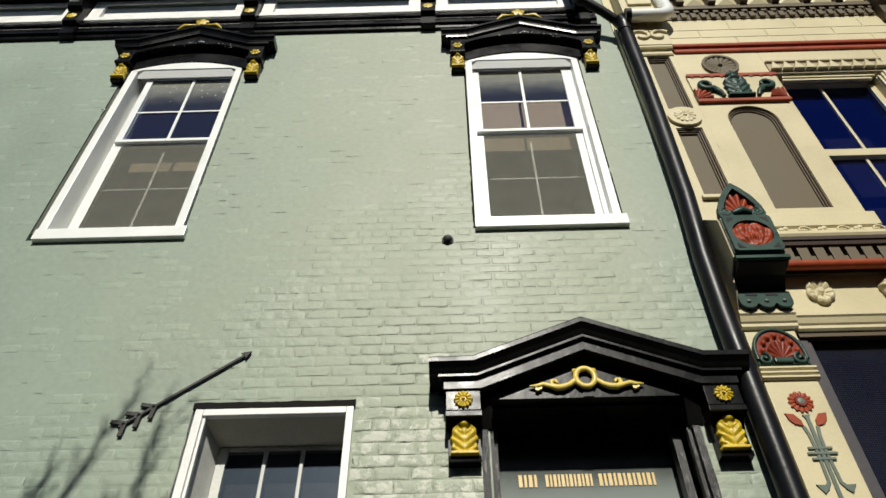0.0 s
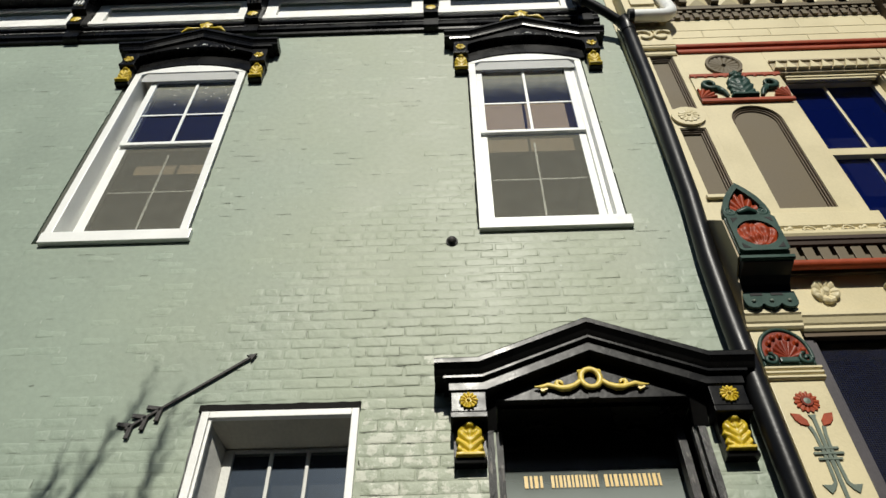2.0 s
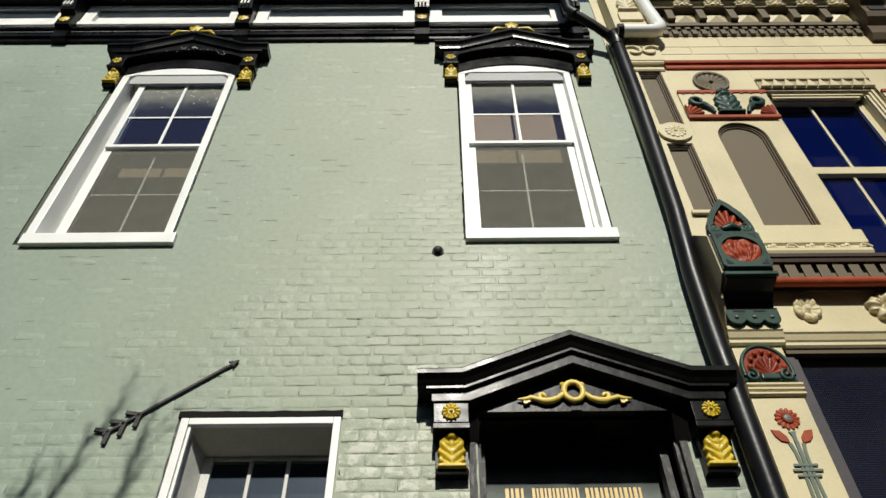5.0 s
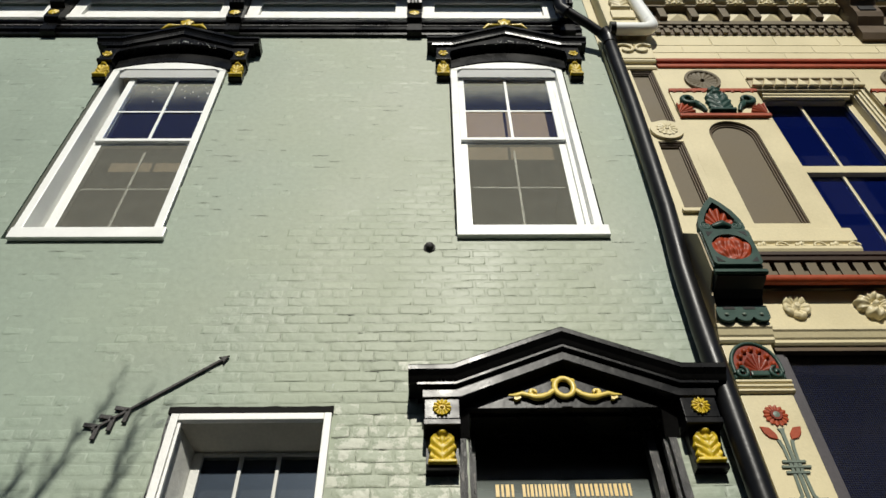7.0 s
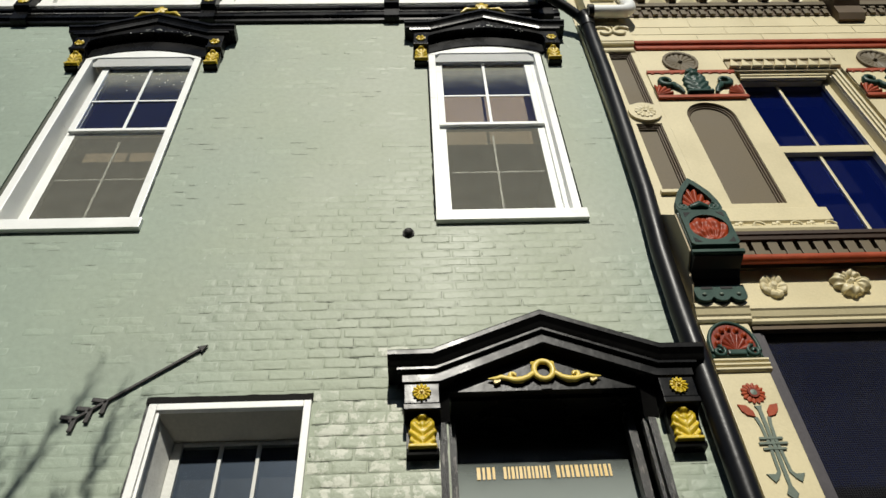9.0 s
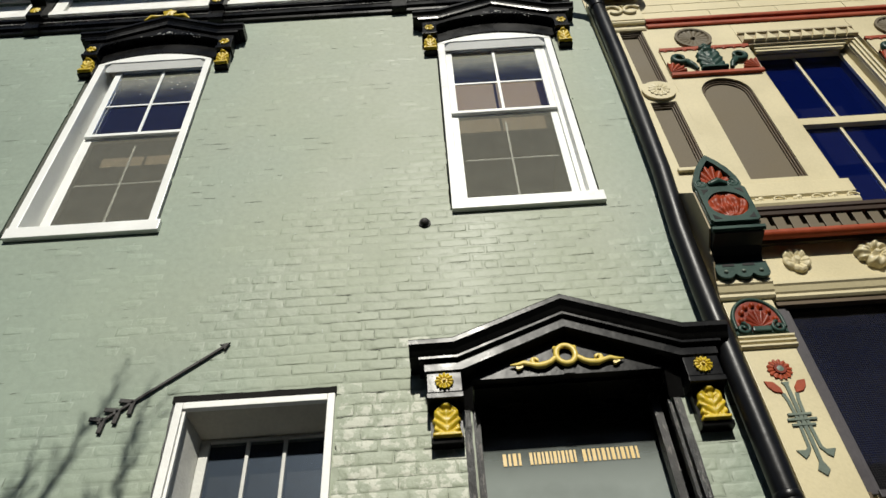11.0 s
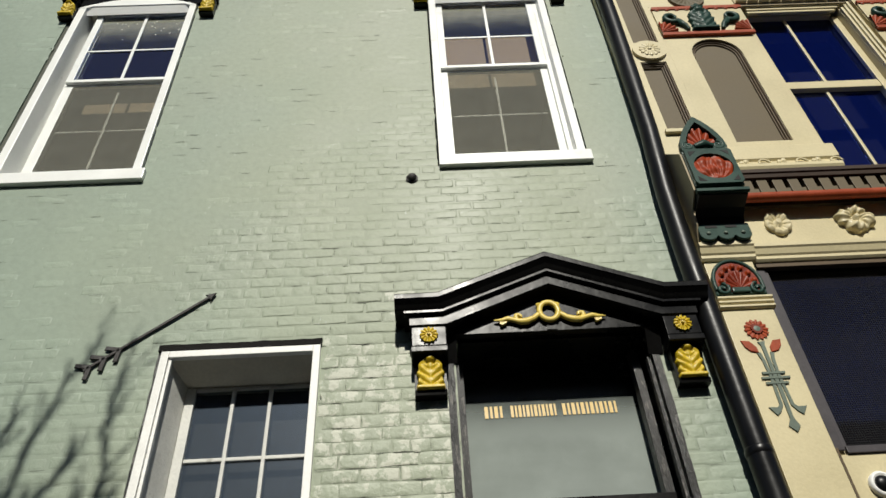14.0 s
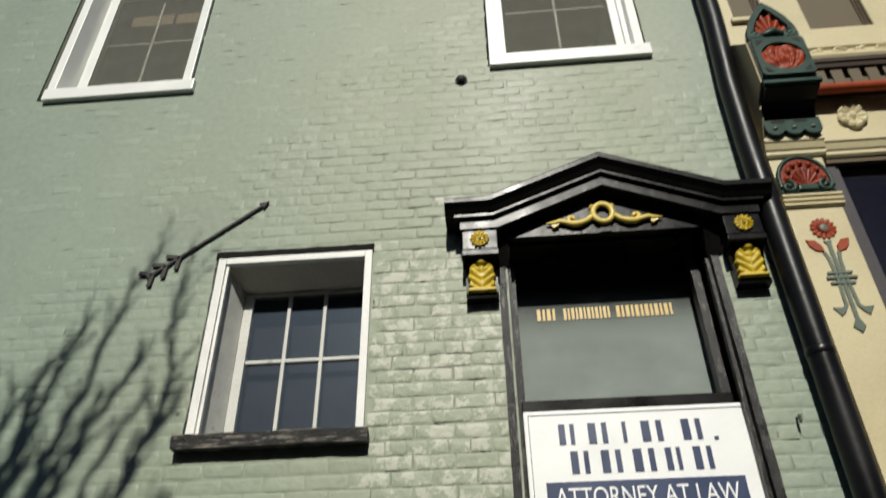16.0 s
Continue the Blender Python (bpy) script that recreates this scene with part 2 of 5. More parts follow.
M_PAVING = material("asphalt_paving", (0.060, 0.058, 0.055), rough=0.85, vary=0.15, scale=1.2, fine=40, bump=0.25)
M_SKYBLOCK = material("dark_sky_block", (0.11, 0.07, 0.055), rough=0.85, vary=0.2, scale=1.0, fine=12, bump=0.2)
M_BARK = material("grey_bark", (0.09, 0.075, 0.06), rough=0.85, vary=0.3, scale=10, fine=60, bump=0.5)
G_UPPER = glass_material("window_glass", (0.85, 0.86, 0.85), 0.13, haze=0.03, haze_color=(0.30, 0.28, 0.22), gloss_tint=(0.28, 0.42, 1.0))
G_DUSTY = glass_material("dust_filmed_glass", (0.85, 0.86, 0.85), 0.12, haze=0.38, haze_color=(0.46, 0.46, 0.36), gloss_tint=(0.35, 0.5, 1.0), haze_fade=(0.35, 1.15))
G_SCREEN = glass_material("screened_glass", (0.75, 0.75, 0.72), 0.03, haze=0.36, haze_color=(0.215, 0.21, 0.172))
G_LOWER = glass_material("small_window_glass", (0.7, 0.72, 0.72), 0.010, haze=0.10, haze_color=(0.15, 0.20, 0.27), gloss_rough=0.40, gloss_tint=(0.62, 0.74, 0.95))
# dusty haze, thicker at the bottom to paint in the reflected sky's gradient
G_TRANSOM = glass_material("transom_glass", (0.5, 0.51, 0.5), 0.003, haze=0.60, haze_color=(0.345, 0.385, 0.36), haze_fade=(1.06, 0.60))
G_NAVY = glass_material("blue_reflecting_glass", (0.4, 0.42, 0.55), 0.22, gloss_tint=(0.10, 0.18, 0.85))
G_MESH = glass_material("dark_screened_shop_glass", (0.4, 0.4, 0.45), 0.12, haze=0.06, haze_color=(0.05, 0.05, 0.055), gloss_rough=0.04, gloss_tint=(0.32, 0.36, 0.75))


# ---------------------------------------------------------------- builders
def part(name, bm, mat, parent=None, label="", smooth=False):
    """Links a bmesh as one mesh object under a thing or a part."""
    bmesh.ops.recalc_face_normals(bm, faces=bm.faces)
    me = bpy.data.meshes.new(name)
    bm.to_mesh(me)
    bm.free()
    me.materials.append(mat)
    if smooth:
        for p in me.polygons:
            p.use_smooth = True
    ob = new(name, me)
    if parent is not None:
        ob.parent = parent
        if parent.type == "EMPTY":
            ob.matrix_parent_inverse = Matrix.Translation(parent.location).inverted()
    if label:
        ob["label"] = label
    return ob


def thing(name, at, label, category, group="", kind=""):
    ob = new(name)
    ob.location = at
    ob.empty_display_size = 0.1
    return tagged(ob, label, category, group, kind)


def box(x0, x1, y0, y1, z0, z1, bevel=0.003, bm=None):
    made = bm is None
    bm = bm or bmesh.new()
    m = Matrix.Translation(((x0 + x1) / 2, (y0 + y1) / 2, (z0 + z1) / 2)) @ Matrix.Diagonal((x1 - x0, y1 - y0, z1 - z0, 1))
    vs = bmesh.ops.create_cube(bm, size=1, matrix=m)["verts"]
    if bevel:
        es = {e for v in vs for e in v.link_edges}
        bmesh.ops.bevel(bm, geom=list(es), offset=bevel, segments=2, affect="EDGES", profile=0.6)
    return bm


def prism(poly, y0, y1, bevel=0.0, bm=None):
    """An outline in x and z, carried from y0 (front) to y1."""
    bm = bm or bmesh.new()
    front = [bm.verts.new((x, y0, z)) for x, z in poly]
    back = [bm.verts.new((x, y1, z)) for x, z in poly]
    f = bm.faces.new(front)
    bm.faces.new(back[::-1])
    k = len(poly)
    for i in range(k):
        bm.faces.new((front[i], back[i], back[(i + 1) % k], front[(i + 1) % k]))
    if bevel:
        bmesh.ops.bevel(bm, geom=list(f.edges), offset=bevel, segments=1, affect="EDGES")
    return bm


def ring(outer, inner, y0, y1, bm=None):
    """A flat frame between two outlines of as many points, in x and z, from y0 (front) to y1."""
    bm = bm or bmesh.new()
    loops = [[bm.verts.new((x, y, z)) for x, z in line] for line, y in ((outer, y0), (inner, y0), (inner, y1), (outer, y1))]
    k = len(outer)
    for a, b in zip(loops, loops[1:] + loops[:1]):
        for i in range(k):
            bm.faces.new((a[i], a[(i + 1) % k], b[(i + 1) % k], b[i]))
    return bm


def run_x(profile, x0, x1, bm=None):
    """A moulding: an outline in y and z, carried along x."""
    bm = bm or bmesh.new()
    a = [bm.verts.new((x0, y, z)) for y, z in profile]
    b = [bm.verts.new((x1, y, z)) for y, z in profile]
    bm.faces.new(a); bm.faces.new(b[::-1])
    k = len(profile)
    for i in range(k):
        bm.faces.new((a[i], b[i], b[(i + 1) % k], a[(i + 1) % k]))
    return bm


def sweep(path, profile, bm=None):
    """A mitred moulding along a line in x and z; the outline is in height over the line and y."""
    bm = bm or bmesh.new()
    rings = []
    for i, (x, z) in enumerate(path):
        normals = []
        for j in (i - 1, i):
            if 0 <= j < len(path) - 1:
                d = Vector((path[j + 1][0] - path[j][0], path[j + 1][1] - path[j][1])).normalized()
                normals.append(Vector((-d.y, d.x)))
        m = sum(normals, Vector((0, 0))) / len(normals)
        m = m / m.length_squared
        rings.append([bm.verts.new((x + m.x * n, y, z + m.y * n)) for n, y in profile])
    k = len(profile)
    for a, b in zip(rings, rings[1:]):
        for i in range(k):
            bm.faces.new((a[i], b[i], b[(i + 1) % k], a[(i + 1) % k]))
    bm.faces.new(rings[0]); bm.faces.new(rings[-1][::-1])
    return bm


def relief(cx, cz, y0, rx, rz, outline, height, rings=7, turns=56, bm=None, start=0.0, end=2 * math.pi):
    """A carved boss on an upright face: outline(angle) shapes its rim, height(r, angle) its relief towards the street."""
    bm = bm or bmesh.new()
    full = end - start > 6.28
    count = turns if full else turns + 1
    mid = bm.verts.new((cx, y0 - height(0, 0), cz))
    last = None
    for i in range(1, rings + 2):
        r = min(i, rings) / rings
        row = []
        for j in range(count):
            a = start + (end - start) * j / turns
            o = outline(a) * r
            y = y0 - (height(r, a) if i <= rings else 0)
            row.append(bm.verts.new((cx + rx * o * math.cos(a), y, cz + rz * o * math.sin(a))))
        for j in range(turns):
            k = (j + 1) % count
            if last is None:
                bm.faces.new((mid, row[j], row[k]))
            else:
                bm.faces.new((last[j], row[j], row[k], last[k]))
        last = row
    return bm


def tube(points, radii, sides=10, squash=1.0, bm=None):
    bm = bm or bmesh.new()
    pts = [Vector(p) for p in points]
    if not isinstance(radii, (list, tuple)):
        radii = [radii] * len(pts)
    rings, side = [], None
    for i, p in enumerate(pts):
        d = (pts[min(i + 1, len(pts) - 1)] - pts[max(i - 1, 0)]).normalized()
        ref = Vector((0, 1, 0)) if abs(d.y) < 0.9 else Vector((1, 0, 0))
        u = d.cross(ref).normalized(); v = d.cross(u).normalized()
        rings.append([bm.verts.new(p + radii[i] * (math.cos(a) * u + squash * math.sin(a) * v)) for a in (2 * math.pi * k / sides for k in range(sides))])
    for a, b in zip(rings, rings[1:]):
        for i in range(sides):
            bm.faces.new((a[i], b[i], b[(i + 1) % sides], a[(i + 1) % sides]))
    for end in (rings[0], rings[-1][::-1]):
        bm.faces.new([bm.verts.new(v.co) for v in end])
    return bm


def spiral(cx, cz, y, r0, r1, a0, a1, n=22):
    return [(cx + (r0 + (r1 - r0) * k / n) * math.cos(a0 + (a1 - a0) * k / n), y, cz + (r0 + (r1 - r0) * k / n) * math.sin(a0 + (a1 - a0) * k / n)) for k in range(n + 1)]


def holed_wall(x0, x1, y0, y1, z0, z1, holes):
    """A thick wall with openings (xa, xb, za, zb) right through it."""
    xs = sorted({x0, x1, *(v for h in holes for v in h[:2])})
    zs = sorted({z0, z1, *(v for h in holes for v in h[2:])})
    bm = bmesh.new()
    cache = {}

    def v(x, y, z):
        key = (round(x, 4), round(y, 4), round(z, 4))
        if key not in cache:
            cache[key] = bm.verts.new((x, y, z))
        return cache[key]

    def solid(i, k):
        if not (0 <= i < len(xs) - 1 and 0 <= k < len(zs) - 1):
            return False
        cx, cz = (xs[i] + xs[i + 1]) / 2, (zs[k] + zs[k + 1]) / 2
        return not any(h[0] < cx < h[1] and h[2] < cz < h[3] for h in holes)
    for i in range(len(xs) - 1):
        for k in range(len(zs) - 1):
            if not solid(i, k):
                continue
            a, b, c, d = xs[i], xs[i + 1], zs[k], zs[k + 1]
            bm.faces.new((v(a, y0, c), v(b, y0, c), v(b, y0, d), v(a, y0, d)))
            bm.faces.new((v(a, y1, c), v(a, y1, d), v(b, y1, d), v(b, y1, c)))
            if not solid(i - 1, k): bm.faces.new((v(a, y0, c), v(a, y0, d), v(a, y1, d), v(a, y1, c)))
            if not solid(i + 1, k): bm.faces.new((v(b, y0, c), v(b, y1, c), v(b, y1, d), v(b, y0, d)))
            if not solid(i, k - 1): bm.faces.new((v(a, y0, c), v(a, y1, c), v(b, y1, c), v(b, y0, c)))
            if not solid(i, k + 1): bm.faces.new((v(a, y0, d), v(b, y0, d), v(b, y1, d), v(a, y1, d)))
    return bm


def arc(x0, x1, z, rise, n=16):
    """A segmental arch's line from x0 to x1."""
    return [(x0 + (x1 - x0) * k / n, z + rise * (1 - (2 * k / n - 1) ** 2)) for k in range(n + 1)]


def dome(x0, x1, z, rise, n=18):
    """A half ellipse's line from x0 to x1."""
    return [((x0 + x1) / 2 - (x1 - x0) / 2 * math.cos(math.pi * k / n), z + rise * math.sin(math.pi * k / n)) for k in range(n + 1)]


# carved forms
def petals(n, low=0.55, deep=0.35):
    return lambda a: 1 - (1 - low) * deep * (1 - abs(math.cos(n * a / 2)))


def rosette_bm(cx, cz, y, r, n=10, h=0.02, bm=None):
    return relief(cx, cz, y, r, r, petals(n, 0.6, 0.5),
                  lambda q, a: h * (1.0 if q < 0.2 else 0.45 if q < 0.35 else 0.55 + 0.35 * abs(math.cos(n * a / 2)) - 0.25 * q), 9, 60, bm)


def acanthus_bm(cx, z0, z1, w, y, h=0.035, bm=None):
    """An upright carved palmette: a plain foot, lobed sides and a round lobed head, with flutes that fan out from the foot."""
    bm = bm or bmesh.new()
    H, cols, rows_ = z1 - z0, 30, 36
    grid = []
    for k in range(rows_ + 1):
        v = k / rows_
        half = 0.5 * w * (1.0 if v < 0.13 else 0.90 + 0.10 * math.sin((v - 0.13) * 4.2))
        if v > 0.66:
            half *= math.sqrt(max(0.02, 1 - ((v - 0.66) / 0.345) ** 2))
        half *= 1 - 0.13 * abs(math.sin(v * 12.0)) * (0.13 < v < 0.97)
        line = []
        for i in range(cols + 1):
            u = 2 * i / cols - 1
            vein = abs(math.cos(13.5 * (v - 0.30 * abs(u) ** 1.2))) ** 0.7
            crest = abs(math.cos(4.2 * math.atan2(u * half, max(0.02, v - 0.52) * H))) ** 0.7
            blend = min(1.0, max(0.0, (v - 0.66) / 0.14))
            side = min(1.0, abs(u) / 0.22)
            flute = (vein * (1 - blend) + crest * blend) * side + (1 - side) * 0.95
            d = 0.50 + 0.34 * v + 0.32 * (flute - 0.6) - 0.30 * abs(u) ** 4 + 0.14 * abs(math.sin(v * 12.0)) * abs(u)
            if v < 0.13:
                d = 0.78
            if v > 0.80:
                d += 0.34 * math.sin((v - 0.80) / 0.20 * math.pi) * (1 - u * u)
            if i in (0, cols) or k in (0, rows_):
                d = 0.0
            line.append(bm.verts.new((cx + u * half, y - h * d, z0 + H * v)))
        grid.append(line)
    for k in range(rows_):
        for i in range(cols):
            bm.faces.new((grid[k][i], grid[k][i + 1], grid[k + 1][i + 1], grid[k + 1][i]))
    return bm


def petal_height(q, a):
    """Five cupped petals with rolled rims round a button."""
    lobe = abs(math.cos(2.5 * a + 0.8))
    if q < 0.22:
        return 0.036
    if q < 0.30:
        return 0.008
    rise = 0.010 + 0.030 * ((q - 0.30) / 0.6) ** 0.7 if q < 0.9 else 0.022
    return rise * (0.45 + 0.55 * lobe ** 0.4) - 0.007 * (lobe > 0.93) * (q < 0.9)


def shell_bm(cx, cz, y, rx, rz, ribs=7, h=0.03, bm=None):
    """A half-round fan of ribs."""
    return relief(cx, cz, y, rx, rz, lambda a: 0.93 + 0.07 * abs(math.sin(ribs * a)), lambda q, a: h * (0.3 + 0.7 * q * abs(math.sin(ribs * a)) - 0.2 * q), 6, 63, bm, 0.0, math.pi)


# ---------------------------------------------------------------- the setting
ground = part("ground", box(-600, 600, -600, 600, -0.5, 0.0, 0), M_PAVING)
tagged(ground, "dark asphalt paving of the street", "ground", kind="structure")
# unseen wall added across the street to cut off low sky light
sky_block = part("wall_sky_block", box(-45, 45, -14.4, -14.0, 0.0, 10.4, 0), M_SKYBLOCK)
tagged(sky_block, "unseen dark wall added to cut off low sky light", "wall", kind="structure")

W_DX, W_DZ = -3.045, -0.015
HOLES = [(0.675, 1.724, 5.33, 7.74), (0.630 + W_DX, 1.715 + W_DX, 5.33 + W_DZ, 7.74 + W_DZ), (-0.90, -0.03, 2.80, 3.925), (0.70, 1.765, 0.0, 3.87)]
wall = part("wall_front", holed_wall(-6.5, 2.13, 0.0022, 0.36, 0.0, 9.1, HOLES), M_JOINT)
tagged(wall, "brick front wall painted sage green with worn joints", "wall", kind="structure")
rooms = bmesh.new()
box(-6.5, 2.12, 4.0, 4.2, 0, 9.1, 0, rooms)
box(-6.5, -6.3, 0.37, 3.99, 0, 9.1, 0, rooms)
box(2.0, 2.12, 0.37, 3.99, 0, 9.1, 0, rooms)
tagged(part("wall_inner", rooms, M_ROOM), "dim tan plaster walls of the rooms behind the windows", "wall", kind="structure")
tagged(part("floor", box(-6.29, 1.99, 0.37, 3.99, 4.5, 4.7, 0), M_DARK), "dark upper floor inside the building", "floor", kind="structure")
tagged(part("ceiling", box(-6.29, 1.99, 0.37, 3.99, 8.2, 8.4, 0), M_ROOM), "tan plaster ceiling of the upper room", "ceiling", kind="structure")


# ---------------------------------------------------------------- upper windows
def sash(parent, x0, x1, z0, z1, y, stile, rail, glass, muntin=0.012, mid=None, top_glass=None, short=0.0):
    s = part("sash", box(x0, x0 + stile, y, y + 0.03, z0, z1, 0.003), M_WHITE, parent)
    part("stile", box(x1 - stile, x1, y, y + 0.03, z0, z1, 0.003), M_WHITE, s)
    part("rail", box(x0 + stile, x1 - stile, y + 0.001, y + 0.03, z0, z0 + rail, 0.003), M_WHITE, s)
    part("rail", box(x0 + stile, x1 - stile, y + 0.001, y + 0.03, z1 - rail, z1, 0.003), M_WHITE, s)
    cx, cz = (x0 + x1) / 2, mid or (z0 + z1) / 2
    lay = 0.002 if short else 0.018    # an insect screen covers the glazing bars of the lower sash
    part("muntin", box(cx - muntin, cx + muntin, y + 0.006, y + 0.016, z0 + rail, z1 - rail - short, 0.002), M_WHITE, s)
    part("muntin", box(x0 + stile + short * 0.25, x1 - stile - short * 0.25, y + 0.008, y + 0.015, cz - muntin * 0.8, cz + muntin * 0.8, 0.002), M_WHITE, s)
    for a, b in ((x0 + stile, cx), (cx, x1 - stile)):
        for c, d in ((z0 + rail, cz), (cz, z1 - rail)):
            p = part("pane", box(a, b, y + lay, y + lay + 0.0025, c, d, 0), top_glass if top_glass and c == cz else glass, s)
            p.visible_shadow = False
    return s


def upper_window(name, dx, dz, x0, x1):
    """dx and dz move the frame; the sashes stand between x0 and x1."""
    w = thing(name, (1.205 + dx, 0, 5.30 + dz), "tall white double-hung sash window with an arched head", "window", "upper windows", "structure")

    def bar(part_name, xa, xb, ya, yb, za, zb, bevel=0.0, mat=M_WHITE):
        part(part_name, box(xa + dx, xb + dx, ya, yb, za + dz, zb + dz, bevel), mat, w)
    bar("window_casing", 0.69, 0.752, -0.022, 0.24, 5.41, 7.56, 0.005)
    bar("window_casing", 1.647, 1.706, -0.022, 0.24, 5.41, 7.56, 0.005)
    if x0 - dx > 0.76:
        bar("window_stop", 0.7525, x0 - dx - 0.001, 0.16, 0.2, 5.41, 7.60)
    if x1 - dx < 1.64:
        bar("window_stop", x1 - dx + 0.0005, 1.6465, 0.0495, 0.2, 5.41, 7.60)
    part("arched_head", prism([(x + dx, z + dz) for x, z in [(1.702, 7.562), *arc(1.702, 0.69, 7.575, 0.125), (0.69, 7.562), (0.753, 7.562), (0.80, 7.592), (1.60, 7.592), (1.646, 7.562)]], -0.022, 0.03, 0.003), M_WHITE, w)
    part("head_board", run_x([(y, z + dz) for y, z in ((0.031, 7.62), (0.031, 7.518), (0.022, 7.512), (-0.017, 7.590), (-0.017, 7.5915), (0.0, 7.62))], 0.753 + dx, 1.646 + dx), M_WHITE, w)
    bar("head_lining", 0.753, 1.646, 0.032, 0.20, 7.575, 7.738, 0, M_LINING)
    bar("head_jamb", 0.69, 0.752, 0.031, 0.24, 7.561, 7.738)
    bar("head_jamb", 1.647, 1.706, 0.031, 0.24, 7.561, 7.738)
    bar("window_sill", 0.688, 1.742, -0.036, 0.078, 5.305, 5.408, 0.006)
    bar("sub_sill", 0.753, 1.646, 0.079, 0.24, 5.33, 5.408)
    sash(w, x0, x1, 6.560 + dz, 7.573 + dz, 0.05, 0.056, 0.034, G_UPPER, mid=7.002 + dz, top_glass=G_DUSTY)
    sash(w, x0, x1, 5.41 + dz, 6.567 + dz, 0.081, 0.056, 0.031, G_SCREEN, 0.008, mid=5.98 + dz, short=0.085)
    return w


win = upper_window("window_1", 0.0, 0.0, 0.7535, 1.613)
win_2 = upper_window("window_2", W_DX, W_DZ, -2.211, -1.352)
part("window_shade", box(0.78, 1.61, 0.27, 0.274, 6.60, 7.34, 0), M_SHADE, win, "half-drawn tan window shade")
part("lower_blind", box(0.90 + W_DX, 1.62 + W_DX, 0.285, 0.288, 6.44, 6.56, 0), M_SHADE, win_2, "tan blind strip behind the lower sash")
part("hem", box(0.78, 1.61, 0.265, 0.28, 6.575, 6.599, 0.004), M_SHADE, win)


# the dark colour stands for shade in the gap beside the casing
tagged(part("gap_shade_strip", box(0.631 + W_DX, 0.689 + W_DX, 0.016, 0.2, 5.40, 7.60, 0), M_CRACK, wall, "strip beside the casing, dark for the gap's shade"), kind="structure")
flecks = bmesh.new()
fleck_rng = random.Random(3)
for k in range(22):
    fx, fz = fleck_rng.uniform(-2.13, -1.42), 7.46 - abs(fleck_rng.gauss(0, 0.15))
    relief(fx, fz, 0.0675, 0.005, 0.006, lambda a: 1, lambda q, a: 0.001, 2, 7, flecks)
tagged(part("paint_fleck", flecks, M_WHITE, win_2), kind="stuff")


# ---------------------------------------------------------------- window hoods
def window_hood():
    cx = 1.2225
    h = thing("window_hood", (cx, 0, 7.2), "black gabled wooden window hood with yellow carved blocks", "window hood", "window hoods")
    line = [(cx - 0.7455, 7.948), (cx - 0.522, 7.951), (cx, 8.182), (cx + 0.522, 7.951), (cx + 0.7455, 7.948)]
    part("cornice", sweep(line, [(0.012, 0.0), (0.014, -0.152), (0.0, -0.16), (-0.028, -0.16), (-0.036, -0.148), (-0.055, -0.133), (-0.068, -0.128), (-0.068, 0.0)]), M_BLACK, h)
    inner = [(cx - 0.697, 7.876), (cx - 0.512, 7.879), (cx, 8.107), (cx + 0.512, 7.879), (cx + 0.697, 7.876)]
    part("bead", sweep(inner, [(0.0, 0.0), (0.0, -0.119), (-0.003, -0.1275), (-0.025, -0.1228), (-0.030, -0.115), (-0.030, 0.0)]), M_BLACK, h)
    board = [(cx - 0.66, 7.846), (cx - 0.505, 7.849), (cx, 8.074), (cx + 0.505, 7.849), (cx + 0.66, 7.846), (cx + 0.66, 7.74), (cx + 0.53, 7.74)]
    board += arc(cx + 0.53, cx - 0.53, 7.779, 0.145)
    board += [(cx - 0.53, 7.74), (cx - 0.66, 7.74)]
    part("frieze_board", prism(board, -0.10, -0.028, 0.004), M_BLACK, h)
    back = [(cx - 0.525, 7.60), (cx - 0.525, 7.92), (cx, 8.08), (cx + 0.525, 7.92), (cx + 0.525, 7.60)] + arc(cx + 0.505, cx - 0.525, 7.59, 0.135)
    part("backing", prism(back, -0.027, 0.0005), M_BLACK, h)
    for s in (-1, 1):
        x = cx + s * 0.598
        b = part("block", box(x - 0.063, x + 0.063, -0.105, 0.0005, 7.641, 7.812, 0.004), M_BLACK, h)
        part("rosette", rosette_bm(x, 7.708, -0.105, 0.044, 6, 0.02), M_GOLD, b, "yellow painted rosette")
        part("fillet", box(x - 0.07, x + 0.07, -0.112, 0.0005, 7.607, 7.640, 0.004), M_BLACK, h)
        c = part("console", run_x([(0.0005, 7.393), (-0.048, 7.393), (-0.052, 7.415), (-0.04, 7.422), (-0.04, 7.52), (-0.065, 7.57), (-0.075, 7.606), (0.0005, 7.606)], x - 0.06, x + 0.06), M_BLACK, h)
        part("leaf", acanthus_bm(x, 7.410, 7.595, 0.122, -0.04, 0.05), M_GOLD, c, "yellow carved acanthus leaf", smooth=True)
    f = part("finial", relief(cx, 8.245, -0.135, 0.064, 0.064, lambda a: 0.62 + 0.38 * abs(math.cos(2.5 * (a - math.pi / 2))), lambda q, a: 0.035 - 0.012 * q, 5, 60), M_GOLD, h, "yellow star-leaf finial")
    for s in (-1, 1):
        part("scroll_leaf", tube([(cx + s * 0.05, -0.15, 8.195), (cx + s * 0.11, -0.15, 8.175), (cx + s * 0.155, -0.15, 8.178), (cx + s * 0.21, -0.15, 8.12)], [0.010, 0.022, 0.026, 0.006], 8), M_GOLD, f, smooth=True)
    return h


hood = window_hood()
chips = bmesh.new()
